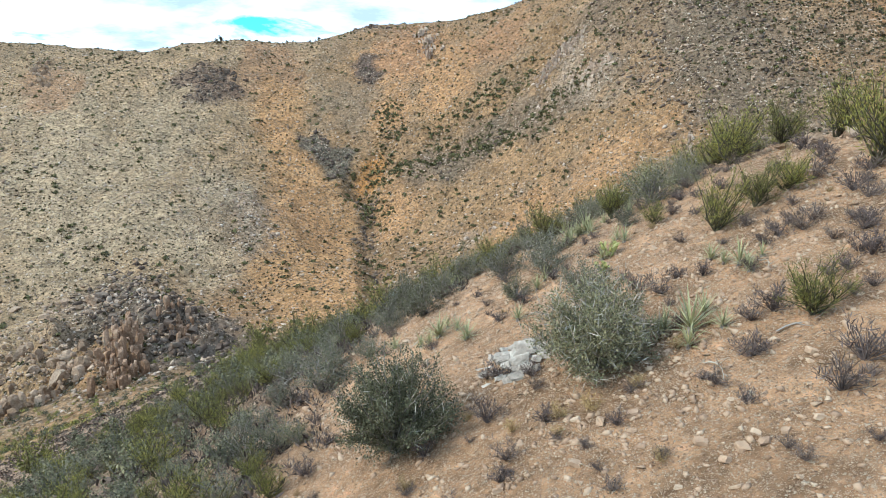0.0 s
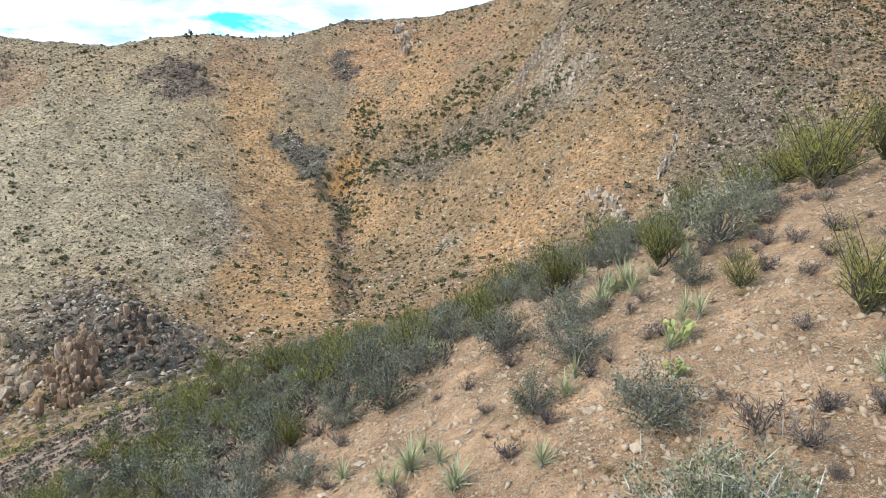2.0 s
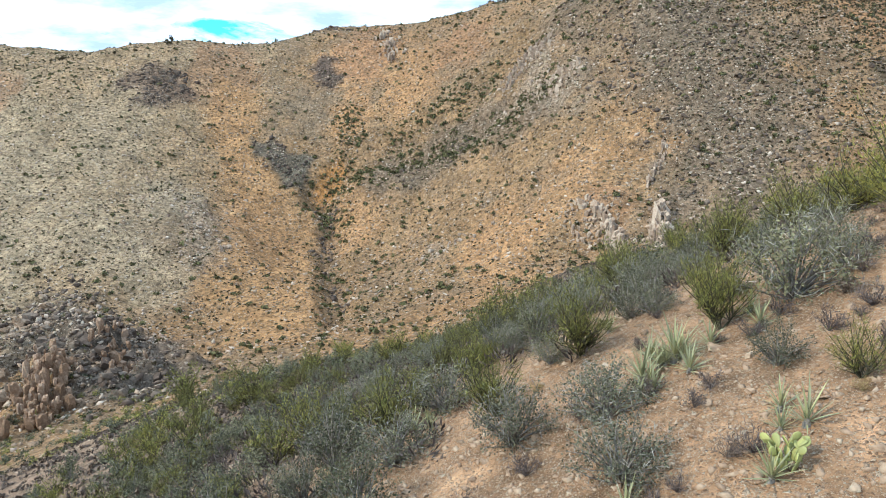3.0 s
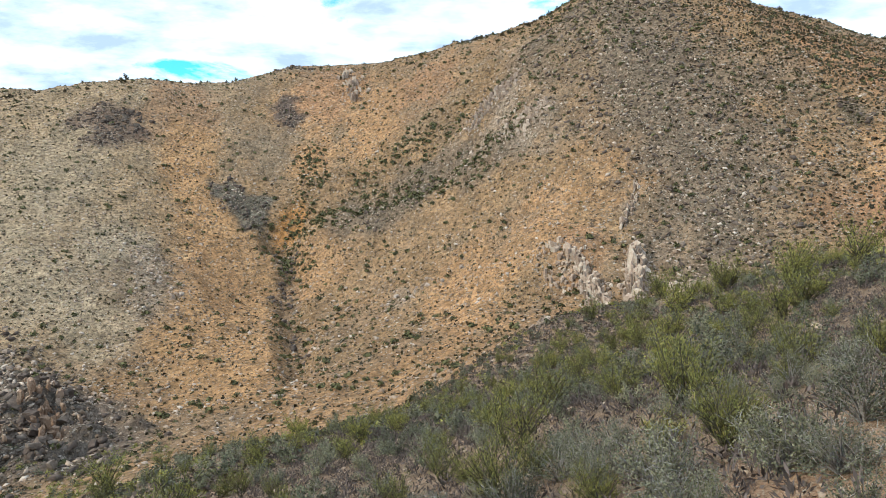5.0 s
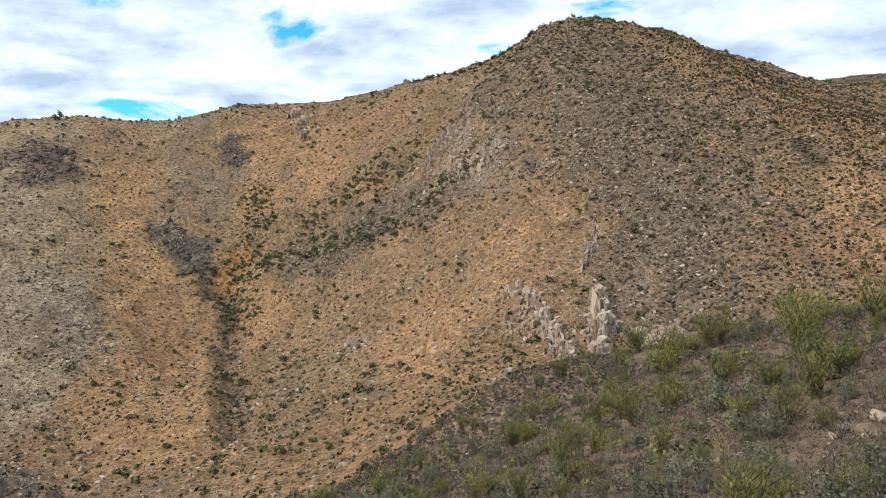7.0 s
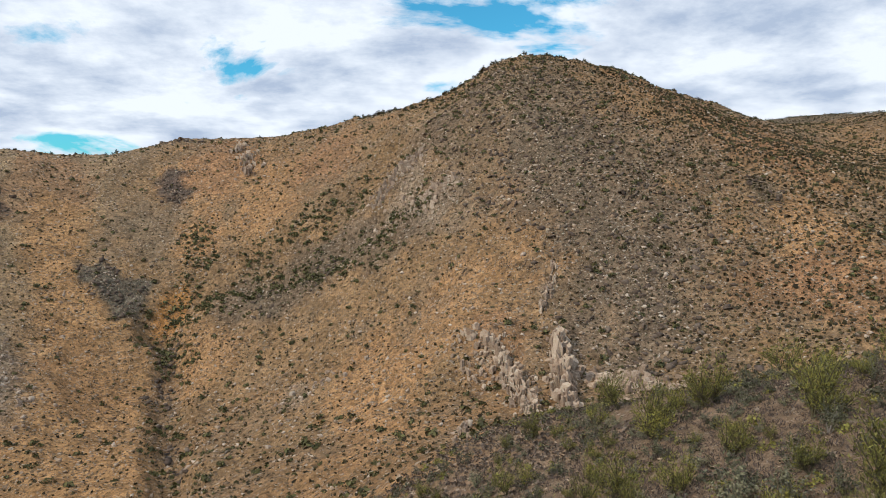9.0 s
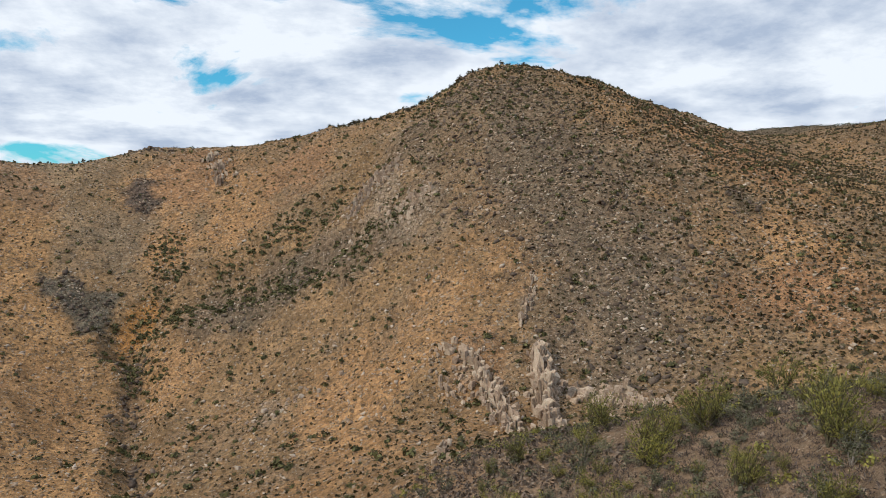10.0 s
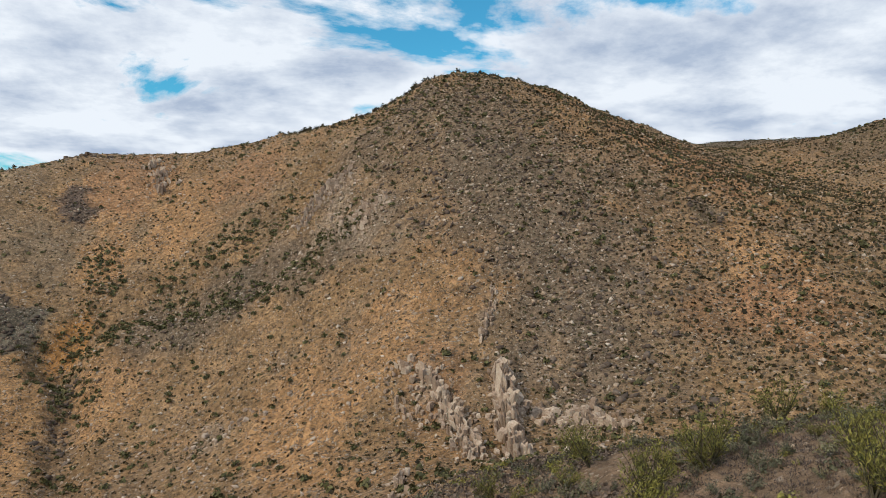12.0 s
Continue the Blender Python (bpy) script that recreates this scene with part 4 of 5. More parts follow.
def mixed(points, low, high):
    return [(p[0], p[1], low + (high - low) * rnd.uniform() ** 1.3) for p in points]


def by_distance(spots):
    """The spots that the flight passes closely, and the rest."""
    close = [s for s in spots if (s[1] < 21 and s[0] > -6.0) or (s[1] < 33 and -4 < s[0] < 12)]
    mid = [s for s in spots if s not in close and s[1] < 52 and s[0] > -16]
    return close, mid, [s for s in spots if s not in close and s not in mid]


scrub = spaced(scatter(9000, -24, 16, 4, 33, scrub_density), 0.95) + spaced(scatter(15000, -40, 56, 33, 108, scrub_density), 1.65)
rnd.shuffle(scrub)
nearby = [p for p in scrub if p[1] < 33]
beyond = sorted((p for p in scrub if p[1] >= 33), key=lambda p: math.hypot(p[0] - 12, 0.8 * (p[1] - 48)))     # the slope that the flight looks down on comes first
GREY_LABEL, OAK_LABEL, BROOM_LABEL = "dense grey-green dome shrub with bare grey wood", "dark green rounded scrub oak on the gravel slope", "yellow-green feathery upright desert bush"
greys = [make_shrub("grey_green_shrub", s, LEAF_GREY, 46, 66, 0.026, 0.015, 0.66, GREY_LABEL, "shrub", twigs=400) for s in (3, 4)]
oaks = [make_shrub("scrub_oak", s, LEAF_OAK, 46, 66, 0.026, 0.017, 0.84, OAK_LABEL, "shrub", 0.11, 0.3, twigs=160) for s in (5, 6)]
brooms = [make_broom("green_desert_bush", s, r, BROOM_LABEL) for s, r in ((8, 1.15), (9, 0.95), (10, 1.3))]
greys_far = [make_shrub("grey_green_shrub", s, LEAF_GREY, 16, 28, 0.046, 0.031, 0.70, GREY_LABEL, "shrub", 0.12, 0.3, 3, 0, 7) for s in (23, 24)]
oaks_far = [make_shrub("scrub_oak", s, LEAF_OAK, 16, 28, 0.046, 0.033, 0.84, OAK_LABEL, "shrub", 0.12, 0.3, 3, 0, 7) for s in (25, 26)]
brooms_far = [make_broom("green_desert_bush", s, r, BROOM_LABEL, 6, 34, 0.072, 0.0180, 5, 3) for s, r in ((28, 1.15), (29, 0.95), (30, 1.3))]
hero = [make_shrub("grey_green_shrub", 33, LEAF_GREY, 120, 270, 0.0145, 0.0105, 0.66, "wide dense grey-green shrub beside the white outcrop", "shrub", 0.08, 0.3, 6, 1600, 0, 0.006)]
place(hero, [(x, y, 1.15 * w) for x, y, w in GREY_SHRUBS[:1]], "scrub on the near slope")
hero_oak = [make_shrub("scrub_oak", 35, LEAF_OAK, 120, 290, 0.015, 0.0115, 0.80, "large dark green scrub oak on the gravel slope", "shrub", 0.08, 0.25, 6, 500, 0, 0.007)]
place(hero_oak, [(x, y, 1.15 * w) for x, y, w in OAKS[:1]], "scrub on the near slope")
drop_source(hero + hero_oak)
greys_mid = [make_shrub("grey_green_shrub", s, LEAF_GREY, 26, 44, 0.031, 0.020, 0.70, GREY_LABEL, "shrub", 0.10, 0.3, 3, 0, 9) for s in (43, 44)]
oaks_mid = [make_shrub("scrub_oak", s, LEAF_OAK, 26, 44, 0.031, 0.022, 0.84, OAK_LABEL, "shrub", 0.11, 0.3, 3, 0, 9) for s in (45, 46)]
brooms_mid = [make_broom("green_desert_bush", s, r, BROOM_LABEL, 7, 50, 0.066, 0.0102, 5, 3) for s, r in ((48, 1.15), (49, 0.95), (50, 1.3))]
for detailed, middling, simple, spots in (
        (greys, greys_mid, greys_far, [(x, y, 1.1 * w) for x, y, w in GREY_SHRUBS[1:]] + mixed(nearby[:150], 0.8, 1.8) + mixed(beyond[0::4] + beyond[3::4], 0.9, 2.1)),
        (oaks, oaks_mid, oaks_far, OAKS[1:] + mixed(nearby[150:260], 0.8, 1.8) + mixed(beyond[1::4], 1.0, 2.3)),
        (brooms, brooms_mid, brooms_far, [(x, y, 1.2 * w) for x, y, w in GREEN_BUSHES] + mixed(nearby[260:380], 0.7, 1.6) + mixed(beyond[2::4], 0.9, 2.2))):
    close, mid, rest = by_distance(spots[:340])
    place(detailed, close, "scrub on the near slope")
    place(middling, mid, "scrub on the near slope")
    place(simple, rest, "scrub on the near slope")
drop_source(greys + oaks + brooms + greys_far + oaks_far + brooms_far + greys_mid + oaks_mid + brooms_mid)

dries = [make_dry_shrub("dry_shrub", s, r, "low purple-grey leafless shrub on gravel", TWIG) for s, r in ((12, 0.52), (13, 0.44), (14, 0.60))]
straws = [make_dry_shrub("dry_grass_tuft", 15, 0.7, "straw-coloured dry grass tuft", STRAW, 420)]
low = spaced(scatter(5200, -12, 16, 3, 34, lambda x, y: 0.15 + 0.5 * smooth(fbm(x, y, 4, 2, 97), 0.4, 0.6)), 0.75)
crest = spaced(scatter(160, 5.2, 10.5, 11.5, 21, lambda x, y: 0.7 + 0 * x), 0.85)
place(dries, [(x, y, 1.25 * w) for x, y, w in DRY_SHRUBS] + mixed(crest, 0.5, 1.1)[:36] + mixed(low, 0.28, 0.7)[:250], "dry shrubs on the gravel")
grass = spaced(scatter(400, -8, 12, 6, 28, lambda x, y: 0.5 + 0 * x), 1.4)
place(straws, [(1.0, 10.3, 0.5), (1.5, 10.2, 0.5), (2.2, 10.4, 0.4), (0.3, 10.4, 0.4), (-1.4, 10.0, 0.4), (3.0, 11.2, 0.4), (3.6, 11.6, 0.35)] + mixed(grass, 0.2, 0.35)[:45], "grass tufts on the gravel")
drop_source(dries + straws)

rosettes = [make_yucca("yucca", s, n, "pale green spiky yucca rosette on gravel") for s, n in ((16, 36), (17, 30), (18, 40))]
heads = [(x, y, max(w, 0.6) * 1.2) for x, y, w in YUCCAS]
heads += [(x + 0.34 * w * math.cos(3 * x), y + 0.34 * w * math.sin(5 * y), 0.8 * w) for x, y, w in YUCCAS if w > 0.65]
heads += [(x + 0.45 * w * math.cos(3 * x + 2.2), y + 0.45 * w * math.sin(5 * y + 2.2), 0.7 * w) for x, y, w in YUCCAS if w > 0.85]
heads += [(x + 0.5 * w * math.cos(3 * x + a), y + 0.5 * w * math.sin(3 * x + a), 0.75 * w) for x, y, w in YUCCAS if w > 0.75 for a in (0.8, 3.6, 5.1)]
place(rosettes, heads, "yuccas on the gravel slope", sink=0.0)
drop_source(rosettes)
pear = [make_pear("prickly_pear", s, "yellow-green prickly pear cactus with flat pads") for s in (19, 21)]
place(pear, [(2.7, 16.4, 0.62), (2.4, 15.5, 0.45), (30.4, 66.5, 1.6), (33.0, 68.5, 1.4)], "prickly pears", sink=0.0)
drop_source(pear)

fallen = [make_dead_branch("dead_branch", s, "bleached dead branch lying on the gravel") for s in (201, 202)]
place(fallen, [(4.3, 10.6, 0.9), (3.2, 10.4, 0.7), (9.6, 34.2, 1.0), (11.4, 36.5, 0.9), (4.9, 13.1, 0.6), (-5.6, 18.4, 1.2)], "dead branches", sink=-0.05)
drop_source(fallen)

# ---- stones on the near slope ----
outcrop = tagged(new("rock_outcrop"), "pale grey-white broken rock outcrop beside the large shrub", "rock")
outcrop.location = (0.35, 12.8, float(height(np.array([0.35]), np.array([12.8]))[0]))
slabs = [rock_mesh("slab", 30 + k, STONE_WHITE, 3, (1, 0.7, 0.30), 7, True) for k in range(4)]
for k in range(84):
    a, r = rnd.uniform(0, 6.283), rnd.uniform() ** 0.6
    dx, dy, s = 0.72 * r * math.cos(a), 0.85 * r * math.sin(a), rnd.uniform(0.14, 0.50) * (1.15 - 0.5 * r)
    slab = part("slab", slabs[k % 4], outcrop)
    slab.matrix_basis = pose(dx, dy, 0.46 * dx + 0.28 * (1 - r * r) * rnd.uniform(0.0, 1) - 0.05, rnd.uniform(15, 50), rnd.uniform(-25, 5), rnd.uniform(-30, 30)) @ Matrix.Diagonal((s, s, s, 1))

cobbles = [rock_mesh("stone", 40 + k, STONE_TAN, 2, (1, 0.75, 0.55), 6, True) for k in range(4)] + [rock_mesh("stone", 46 + k, STONE_TAN, 2, (1, 0.7, 0.45), 8, True) for k in range(2)]
spots = spaced(scatter(2600, -6, 9, 5.5, 22, lambda x, y: (0.12 + smooth(fbm(x, y, 3, 2, 101), 0.45, 0.62)) * np.clip(1.5 - (y - 6) / 9, 0.1, 1)), 0.2)[:300]
for k, (x, y, z) in enumerate(on_ground(spots)):
    s = 0.09 + 0.20 * rnd.uniform() ** 2.2
    stone = part("stone", cobbles[k % 6], ground)
    stone.matrix_basis = pose(x, y, z + 0.08 * s, rnd.uniform(-20, 20), rnd.uniform(-20, 20), rnd.uniform(0, 360)) @ Matrix.Diagonal((s, s, s, 1))

chips = [chip_template(k) for k in range(8)]
c_near = scatter(76000, -8, 12, 3.5, 27, lambda x, y: (0.25 + 0.75 * smooth(fbm(x, y, 2.6, 3, 103), 0.40, 0.60)) * np.clip(1.25 - (y - 6) / 20, 0.12, 1))
strewn("gravel", chips, STONE_TAN, on_ground(c_near), 0.022 + 0.13 * rnd.uniform(size=len(c_near)) ** 4.5, rnd, "tan and cream angular gravel on the slope", "gravel")
c_mid = scatter(20000, -66, 46, 24, 110, lambda x, y: near_slope(x, y) * smooth(fbm(x, y, 6, 3, 107), 0.42, 0.6))
strewn("scree", chips, STONE_CRAG, on_ground(c_mid), 0.07 + 0.26 * rnd.uniform(size=len(c_mid)) ** 3.5, rnd, "scattered tan stones between the bushes", "scree")
def low_share(x, y):
    return near_slope(x, y) * (1 - open_gravel(x, y)) * (1 - bare_patch(x, y)) * (1 - 0.85 * smooth(-x, 9, 20)) * (0.7 + 0.3 * smooth(fbm(x, y, 8, 3, 109), 0.38, 0.52))


d_mid = np.array(spaced(scatter(130000, -64, 76, 10, 108, low_share), 0.5))
c_belt = scatter(34000, -12, 36, 20, 72, lambda x, y: near_slope(x, y) * (0.25 + 0.75 * smooth(fbm(x, y, 4, 3, 137), 0.40, 0.60)))
strewn("gravel", chips, STONE_CRAG, on_ground(c_belt), 0.04 + 0.15 * rnd.uniform(size=len(c_belt)) ** 3.5, rnd, "small tan and rust stones between the bushes", "gravel")
tufts = [twig_dome(60 + k, 42, 0.17, 0.040, 0.75) for k in range(4)]
mounds = [clump_template(64 + k, 16, 0.26, 0.19, 0.75) for k in range(4)]
bank = scatter(9000, -72, -34, 66, 112, lambda x, y: 0.25 + 0.45 * smooth(fbm(x, y, 8, 3, 131), 0.40, 0.55))
in_front = (d_mid[:, 1] < 80) & (d_mid[:, 0] > -10) & (d_mid[:, 0] < 42)
strewn("low_scrub", tufts, TWIG_LOW, on_ground(d_mid[in_front]), rnd.uniform(0.6, 1.3, int(in_front.sum())), rnd, "low purple-brown dry scrub between the bushes", "scrub", 0.1)
strewn("low_scrub", mounds, TWIG_LOW, on_ground(d_mid[~in_front]), rnd.uniform(0.55, 1.2, int((~in_front).sum())), rnd, "low purple-brown dry scrub farther down the slope", "scrub", 0.1)

boulders = [rock_mesh("boulder", 70 + k, STONE_CRAG, 3, (1, 0.8, 0.65), 12) for k in range(4)]
big = [(-5.9, 17.5, 0.8), (15.7, 47.5, 1.1), (16.9, 48.3, 0.8), (14.9, 48.0, 0.6), (-4.6, 21.8, 0.7), (8.9, 20.6, 0.9), (8.3, 21.2, 0.6), (9.6, 20.0, 0.8), (18.5, 46.8, 0.6), (20.0, 52.0, 0.7)]
zs = height(np.array([b[0] for b in big]), np.array([b[1] for b in big]))
for k, ((x, y, w), z) in enumerate(zip(big, zs)):
    ob = tagged(new("boulder", boulders[k % 4]), "weathered tan boulder half sunk in the slope", "rock", "boulders on the near slope")
    ob.matrix_basis = pose(x, y, z + 0.12 * w, 0, rnd.uniform(-10, 10), rnd.uniform(0, 360)) @ Matrix.Diagonal((w, w, w, 1))
g_mid = scatter(4600, -24, 76, 52, 112, lambda x, y: near_slope(x, y) * (1 - bare_patch(x, y)) * (0.28 + 0.5 * smooth(fbm(x, y, 9, 3, 117), 0.42, 0.58)))
g_mid = np.concatenate([g_mid, bank[::6]])
low_form = [clump_template(64 + k, 80, 0.105, 0.07, 1.0) for k in range(4)]
strewn("slope_bushes", low_form, LEAF_GREEN, on_ground(g_mid[::2]), 0.7 + 1.2 * rnd.uniform(size=len(g_mid[::2])) ** 1.5, rnd, "low yellow-green bushes down the near slope", "bushes", 0.1)
strewn("slope_scrub", low_form, LEAF_OAK, on_ground(g_mid[1::2]), 0.8 + 1.5 * rnd.uniform(size=len(g_mid[1::2])) ** 1.5, rnd, "low dark green scrub down the near slope", "scrub", 0.1)

# ---- crags and fins of bare rock ----
def crag(name, label, line, spread, count, low, high, meshes, stand, lift, lean=14, pile=0.0):
    """Joined blocks strung along a plan line; each block is a part. stand stretches the blocks upwards."""
    thing = tagged(new(name), label, "rock")
    x, y = line[0]
    z0 = float(height(np.array([x]), np.array([y]))[0])
    thing.location = (x, y, z0)
    for k in range(count):
        f = rnd.uniform(0, len(line) - 1.001)
        (ax, ay), (bx, by) = line[int(f)], line[int(f) + 1]
        t = f - int(f)
        px, py = ax + t * (bx - ax) + rnd.normal() * spread, ay + t * (by - ay) + rnd.normal() * spread
        pz = float(height(np.array([px]), np.array([py]))[0])
        s = low + (high - low) * rnd.uniform() ** 3.0
        up = s * stand * rnd.uniform(0.7, 1.2)
        ob = part("block", meshes[k % len(meshes)], thing)
        ob.matrix_basis = pose(px - x, py - y, pz - z0 + up * lift + pile * rnd.uniform() ** 1.5, rnd.uniform(-lean, lean), rnd.uniform(-lean, lean), rnd.uniform(0, 360)) @ Matrix.Diagonal((s, s, up, 1))
    return thing


granite = [rock_mesh("block", 80 + k, STONE_CRAG, 3, (1, 0.8, 1.0), 14, True) for k in range(4)]
rust_rock = [rock_mesh("block", 85 + k, STONE_RUST, 3, (0.9, 0.75, 1.1), 14, True) for k in range(4)]
dark_rock = [rock_mesh("block", 90 + k, STONE_DARK, 2, (1, 0.85, 0.8), 6, True) for k in range(3)]
cream_rock = [rock_mesh("block", 95 + k, STONE_PALE, 2, (1, 0.75, 0.9), 6, True) for k in range(4)]
crag("rock_crag", "tan and rust granite pillars above the ravine", [(-57, 96), (-60, 104), (-63, 112)], 1.5, 170, 0.6, 2.4, rust_rock, 1.7, 0.15, 12, 3.2)
crag("rock_crag", "tan granite cliff blocks rising from the ravine", [(-72, 90), (-70, 97), (-68, 104)], 2.4, 170, 0.6, 2.5, granite, 1.3, 0.12, 14, 2.4)
crag("rock_crag", "weathered tan granite blocks beside the ravine", [(-66, 97), (-78, 112), (-90, 122)], 4.2, 180, 0.6, 2.6, granite, 1.0, 0.05, 20, 1.6)
crag("rock_crag", "rust-stained broken granite crag on rubble", [(-62, 128), (-58, 121), (-55, 114)], 1.6, 120, 0.5, 2.2, rust_rock, 1.6, 0.15, 14, 1.6)
crag("rock_crag", "smooth tan granite slabs above the rubble", [(-97, 139), (-90, 141), (-82, 146)], 3.0, 70, 0.9, 3.0, granite, 0.7, 0.08)
crag("rock_crag", "dark shattered rock slope by the ravine", [(-50, 104), (-58, 115), (-66, 126)], 4.2, 220, 0.4, 2.0, dark_rock, 1.0, 0.15, 24, 0.8)
crag("rock_crag", "dark broken rock bank above the ravine", [(-66, 122), (-76, 132), (-84, 142)], 4.0, 140, 0.5, 2.8, dark_rock, 0.9, 0.12, 24, 0.6)
crag("rock_crag", "pale broken blocks on the rubble slope", [(-60, 132), (-72, 142), (-84, 148)], 4.5, 110, 0.5, 1.6, cream_rock, 0.9, 0.12)

def fin(name, label, line, spread, count, low, high, tall):
    """Upright slabs crowded along a plan line, tallest at its middle; each slab is a part."""
    thing = tagged(new(name), label, "rock")
    for k in range(count):
        f = rnd.uniform(0, len(line) - 1.001)
        (ax, ay), (bx, by) = line[int(f)], line[int(f) + 1]
        t = f - int(f)
        side = rnd.normal() * spread
        px, py = ax + t * (bx - ax) + side, ay + t * (by - ay) + rnd.normal() * spread
        pz = float(height(np.array([px]), np.array([py]))[0])
        s = low + (high - low) * rnd.uniform() ** 1.6
        crest = math.exp(-(side / (1.3 * spread)) ** 2) * (0.55 + 0.45 * math.sin(math.pi * min(max(f / (len(line) - 1), 0.1), 0.9)))
        up = s * (0.7 + tall * crest * rnd.uniform(0.5, 1.2))
        way = math.degrees(math.atan2(by - ay, bx - ax)) + rnd.normal() * 14
        ob = part("slab", splinters[k % len(splinters)], thing)
        ob.matrix_basis = pose(px, py, pz + 0.12 * up, rnd.normal() * 9, rnd.normal() * 9, way) @ Matrix.Diagonal((s, s, up, 1))
    return thing


splinters = [rock_mesh("slab", 310 + k, STONE_FIN, 2, (0.95, 0.5, 1.15), 4, True) for k in range(6)]
fin("rock_fin", "cream and pink upright rock fin at the mountain's foot", [(39.5, 151), (38.5, 146), (37, 140), (35, 133), (33.5, 128)], 0.95, 190, 0.9, 2.5, 1.8)
fin("rock_fin", "pale slanting rock rib streaked with rust", [(25, 160), (29, 155), (30, 148), (30, 142), (29, 135), (28.5, 129)], 1.1, 200, 0.7, 1.9, 1.1)
fin("rock_fin", "low cream and rust rock wall at the mountain's foot", [(40, 142), (44, 137), (49, 136), (52, 131)], 1.2, 150, 0.6, 1.8, 0.8)
fin("rock_fin", "small white weathered fin at the ravine's edge", [(17, 123), (18.5, 129)], 0.5, 24, 0.6, 1.5, 1.3)
fin("rock_dyke", "narrow pale rock dyke climbing the mountainside", [(46, 172), (43.5, 167), (40, 162)], 0.5, 60, 0.5, 1.5, 0.9)
fin("rock_outcrop", "pale upright rock cluster high on the spur", [(27, 233), (22, 233), (17, 232), (13, 231)], 1.7, 190, 0.5, 1.6, 1.0)
fin("rock_outcrop", "pale tumbled rocks under the spur's outcrop", [(33, 213), (28, 214), (24, 216), (19, 224)], 2.2, 190, 0.4, 1.4, 0.8)
fin("rock_outcrop", "pale rocks beside the slanting rib", [(23, 160), (24, 153), (26, 148)], 1.6, 50, 0.4, 1.3, 0.6)
fin("rock_outcrop", "tan upright crag under the ridge", [(-33, 312), (-28, 302), (-26, 285)], 1.8, 60, 1.0, 2.8, 1.2)
crag("rock_outcrop", "dark purple-brown outcrop on the upper slope", [(-113, 266), (-106, 270), (-101, 268)], 4.0, 70, 0.9, 2.6, dark_rock, 0.9, 0.12)
crag("rock_outcrop", "dark rock patch below the ridge", [(-58, 325), (-56, 336)], 3.0, 40, 0.9, 2.6, dark_rock, 0.9, 0.12)
crag("rock_outcrop", "small pale rocks at the ravine's edge", [(15, 114), (18, 117)], 1.0, 18, 0.5, 1.3, cream_rock, 1.6, 0.2)
crag("rock_outcrop", "rust and tan outcrop high on the far shoulder", [(-192, 290), (-185, 284), (-176, 264)], 3.5, 50, 1.0, 3.0, granite, 1.1, 0.12)
crag("rock_outcrop", "pale scattered rocks on the grey slope", [(-78, 202), (-68, 196), (-58, 181)], 4.0, 80, 0.5, 1.6, cream_rock, 0.9, 0.12)
crag("rock_outcrop", "pale scattered rocks low on the orange slope", [(-8, 154), (-7, 178), (0, 176)], 3.5, 60, 0.5, 1.5, cream_rock, 0.9, 0.12)

# ---- the mountain's rubble and shrubs ----
def mountain(x, y):
    return 1 - near_slope(x, y) * smooth(x, -50, -42)


def inside(patches, x, y):
    k = np.zeros(x.shape)
    for px, py, rx, ry, s in patches:
        turn = math.atan2(px, py)
        ca, sa = math.cos(turn), math.sin(turn)
        dx, dy = x - px, y - py
        d = np.hypot((dx * ca - dy * sa) / rx, (dx * sa + dy * ca) / ry)
        k = np.maximum(k, (1 - smooth(d, 0.6, 1.3)) * s)
    return k


rub = scatter(300000, -210, 190, 85, 365, lambda x, y: mountain(x, y) * (0.035 + 0.40 * inside(PALE_ROCK, x, y) + 0.22 * inside(GREY_RUBBLE, x, y)
      + 0.10 * inside(DARK_RUBBLE, x, y) + 0.09 * within(OUTLINED["peak face"][3], x, y, 7.0) + 0.15 * within(OUTLINED["pale scree"][3], x, y, 5.0) + 0.10 * smooth(fbm(x, y, 12, 3, 113), 0.5, 0.65) + 0.5 * (1 - smooth(np.hypot((x + 74) / 30, (y - 118) / 34), 0.6, 1.0))))
rub_size = 0.22 + 0.95 * rnd.uniform(size=len(rub)) ** 3.6
pale = rnd.uniform(size=len(rub)) < 0.6
strewn("mountain_rubble", chips, STONE_CRAG, on_ground(rub[pale]), rub_size[pale] * 1.1, rnd, "tan and cream rubble over the mountainside", "rubble")
strewn("pale_mountain_rubble", chips, STONE_PALE, on_ground(rub[~pale]), rub_size[~pale], rnd, "pale rubble over the mountainside", "rubble")

def dark_outline(x, y):
    return np.maximum.reduce([within(OUTLINED[n][3], x, y, OUTLINED[n][2]) for n in ("dark rib", "dark shoulder", "grey wedge", "canyon floor")])


drub = scatter(60000, -150, 130, 100, 345, lambda x, y: mountain(x, y) * np.maximum(inside(DARK_RUBBLE, x, y), np.maximum(dark_outline(x, y), 0.55 * within(OUTLINED["peak face"][3], x, y, 7.0))) * 0.8)
strewn("dark_mountain_rubble", chips, STONE_DARK, on_ground(drub), 0.4 + 1.4 * rnd.uniform(size=len(drub)) ** 2, rnd, "dark varnished rubble in the gullies", "rubble")

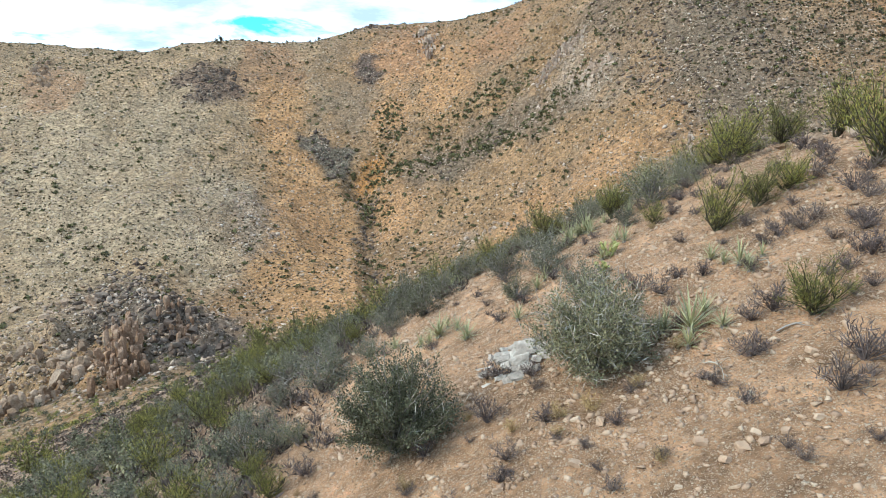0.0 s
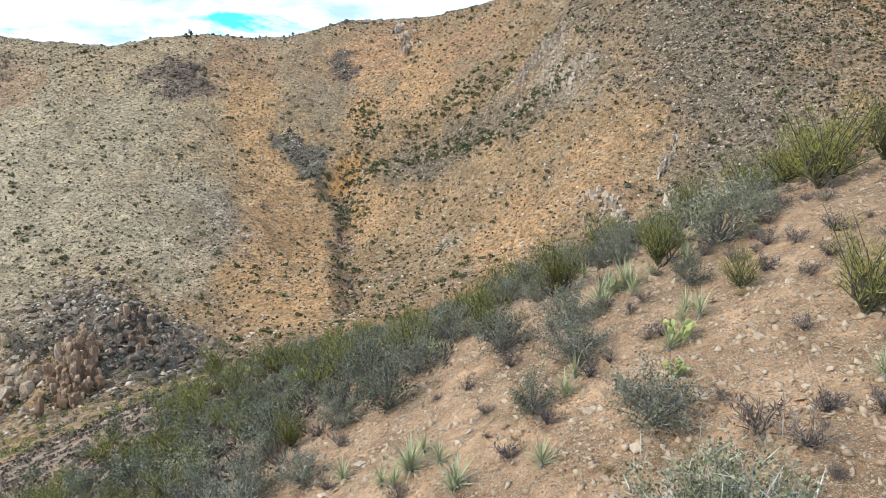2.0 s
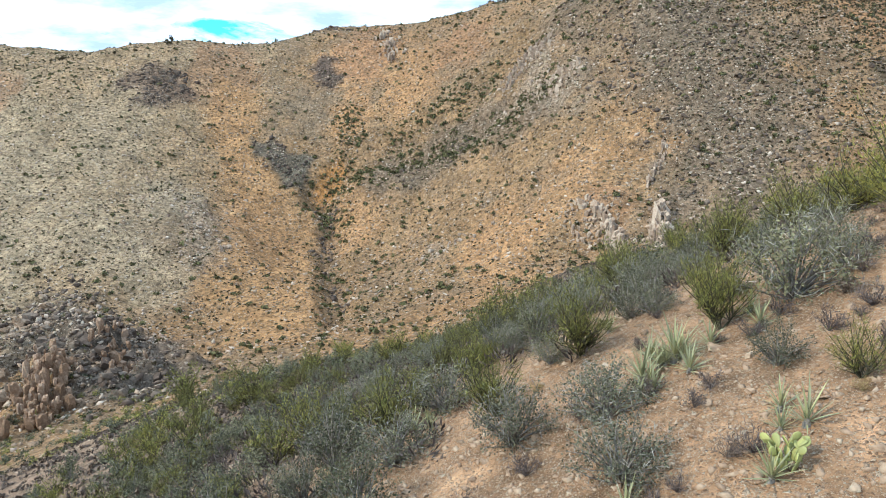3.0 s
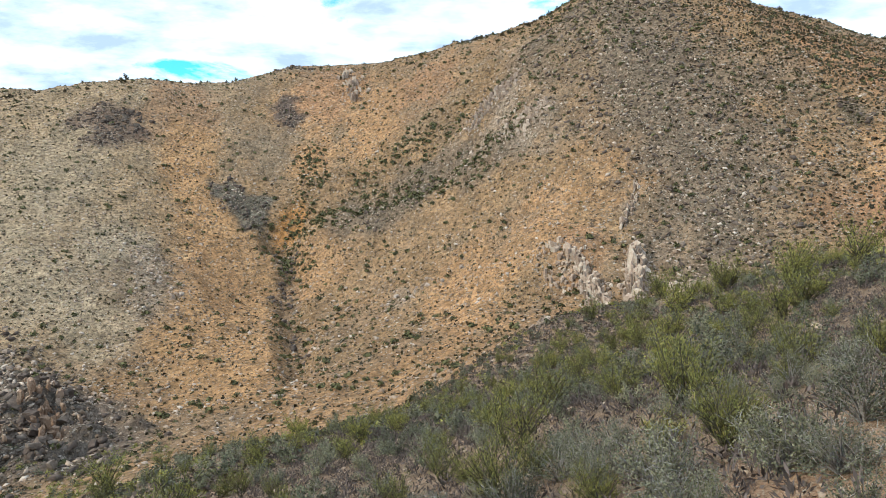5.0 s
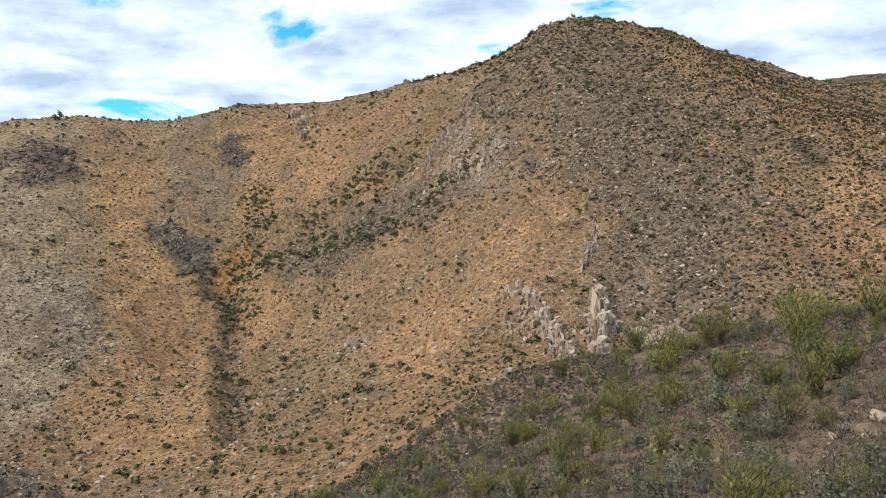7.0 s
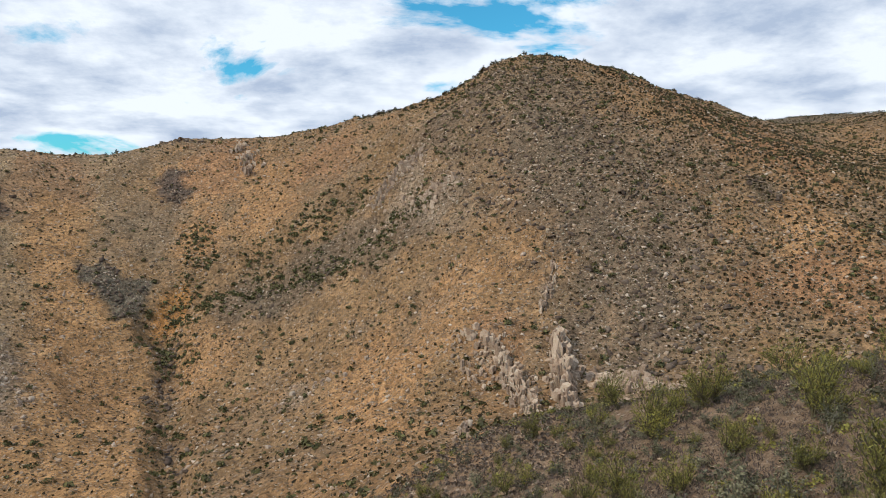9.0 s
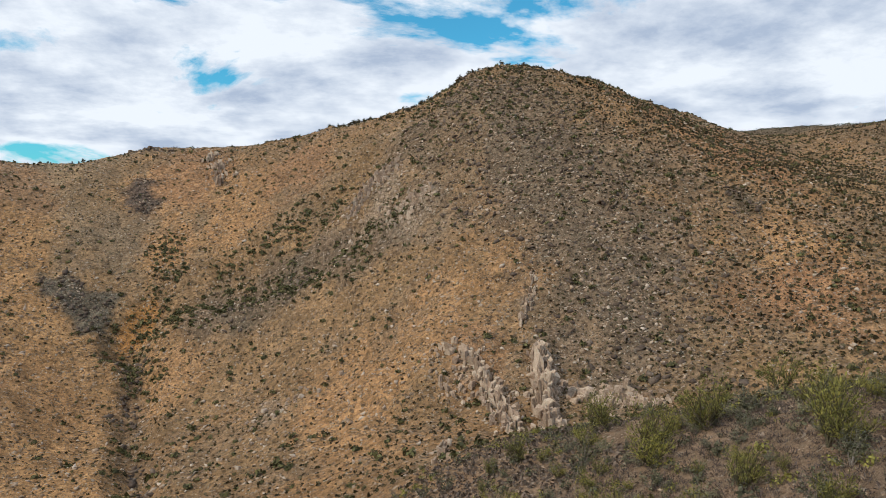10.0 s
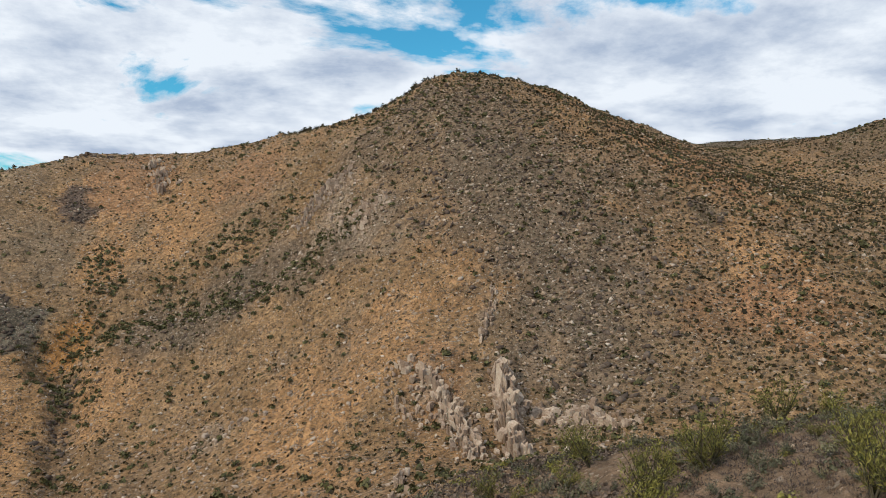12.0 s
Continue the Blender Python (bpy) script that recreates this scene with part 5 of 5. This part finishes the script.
def scrub_share(x, y):
    peak = 1 - smooth(np.hypot((x - 62) / 42, (y - 225) / 52), 0.7, 1.2)
    bare = np.maximum(inside(ORANGE_EARTH, x, y), inside(RUST_EARTH, x, y))
    return np.clip((0.30 + 0.75 * smooth(fbm(x, y, 14, 3, 127), 0.38, 0.60)) * (1 - 0.55 * bare) * (1 - 0.35 * smooth(-x, 10, 60)) + 0.35 * peak + 0.40 * smooth(x, 35, 80), 0, 1)


tiny = [scatter(n, x0, x1, y0, y1, lambda x, y: mountain(x, y) * (0.25 + 0.75 * scrub_share(x, y))) for n, x0, x1, y0, y1 in ((110000, -230, 285, 95, 370), (80000, 45, 180, 110, 260), (9000, 180, 330, 340, 460))]
tiny = np.array(spaced(np.concatenate(tiny), 0.88))
tiny_form = [clump_template(120 + k, 5, 0.50, 0.40, 0.62) for k in range(6)]
strewn("mountain_scrub", tiny_form, LEAF_DARK, on_ground(tiny), (0.5 + 0.9 * rnd.uniform(size=len(tiny)) ** 1.8) * (0.92 + 0.45 * smooth(tiny[:, 0], 40, 90)), rnd, "small olive-brown shrubs dotting the mountainside", "scrub", 0.1)
large_form = [clump_template(130 + k, 30, 0.27, 0.18, 0.95) for k in range(4)]


def bushy_share(x, y):
    flank = 1 - smooth(np.hypot((x - 50) / 26, (y - 240) / 34), 0.4, 1.1)
    grey = inside(GREY_RUBBLE, x, y)
    return mountain(x, y) * (0.03 + 0.12 * scrub_share(x, y) + 0.40 * flank + 0.12 * grey)


BUSH_LINES = [[(-5, 243), (1, 243), (8, 241), (11, 242)], [(-21, 242), (-14, 242), (-7, 241), (1, 238)], [(-5, 222), (4, 218), (12, 212), (17, 217), (23, 217)],
              [(-35, 232), (-24, 228), (-17, 232), (-8, 227)], [(-39, 255), (-35, 245), (-38, 240), (-39, 229)], [(-47, 226), (-41, 221), (-37, 214)]]
large = scatter(50000, -220, 290, 95, 365, bushy_share)
lined = scatter(14000, -75, 35, 195, 270, lambda x, y: along(BUSH_LINES, x, y, 8) * 0.42)
drawn = scatter(24000, -155, 65, 120, 275, lambda x, y: along(DRAWS[1:3] + DRAWS[5:], x, y, 8) * 0.09)
large = np.concatenate([large, lined, drawn])
strewn("mountain_bushes", large_form, LEAF_BUSH, on_ground(large), 0.9 + 1.8 * rnd.uniform(size=len(large)) ** 1.8, rnd, "dark green bushes in the draws and on the mountainside", "bushes", 0.1)

# shrubs that stand out against the sky along the ridge
RIDGE = [(-180, 298), (-136, 290), (-108, 300), (-90, 330), (-62, 350), (-40, 358), (-14, 352), (12, 335), (32, 290), (48, 268), (74, 262), (100, 260), (122, 275), (146, 283)]
ridge_spots = []
for (ax, ay), (bx, by) in zip(RIDGE, RIDGE[1:]):
    n = int(math.hypot(bx - ax, by - ay) / (1.0 if 0 < ax < 70 else 3.6))
    for k in range(n):
        t = rnd.uniform()
        ridge_spots.append((ax + t * (bx - ax) + rnd.normal() * 2.5, ay + t * (by - ay) + rnd.normal() * 2.5, 0.9 + 1.7 * rnd.uniform() ** 2))
far_bush = [make_shrub("ridge_bush", 140 + k, LEAF_DARK, 14, 12, 0.20, 0.10, 0.9, "dark bush standing on the ridge against the sky", "bush") for k in range(2)]
place(far_bush, ridge_spots, "bushes along the ridge")
drop_source(far_bush)
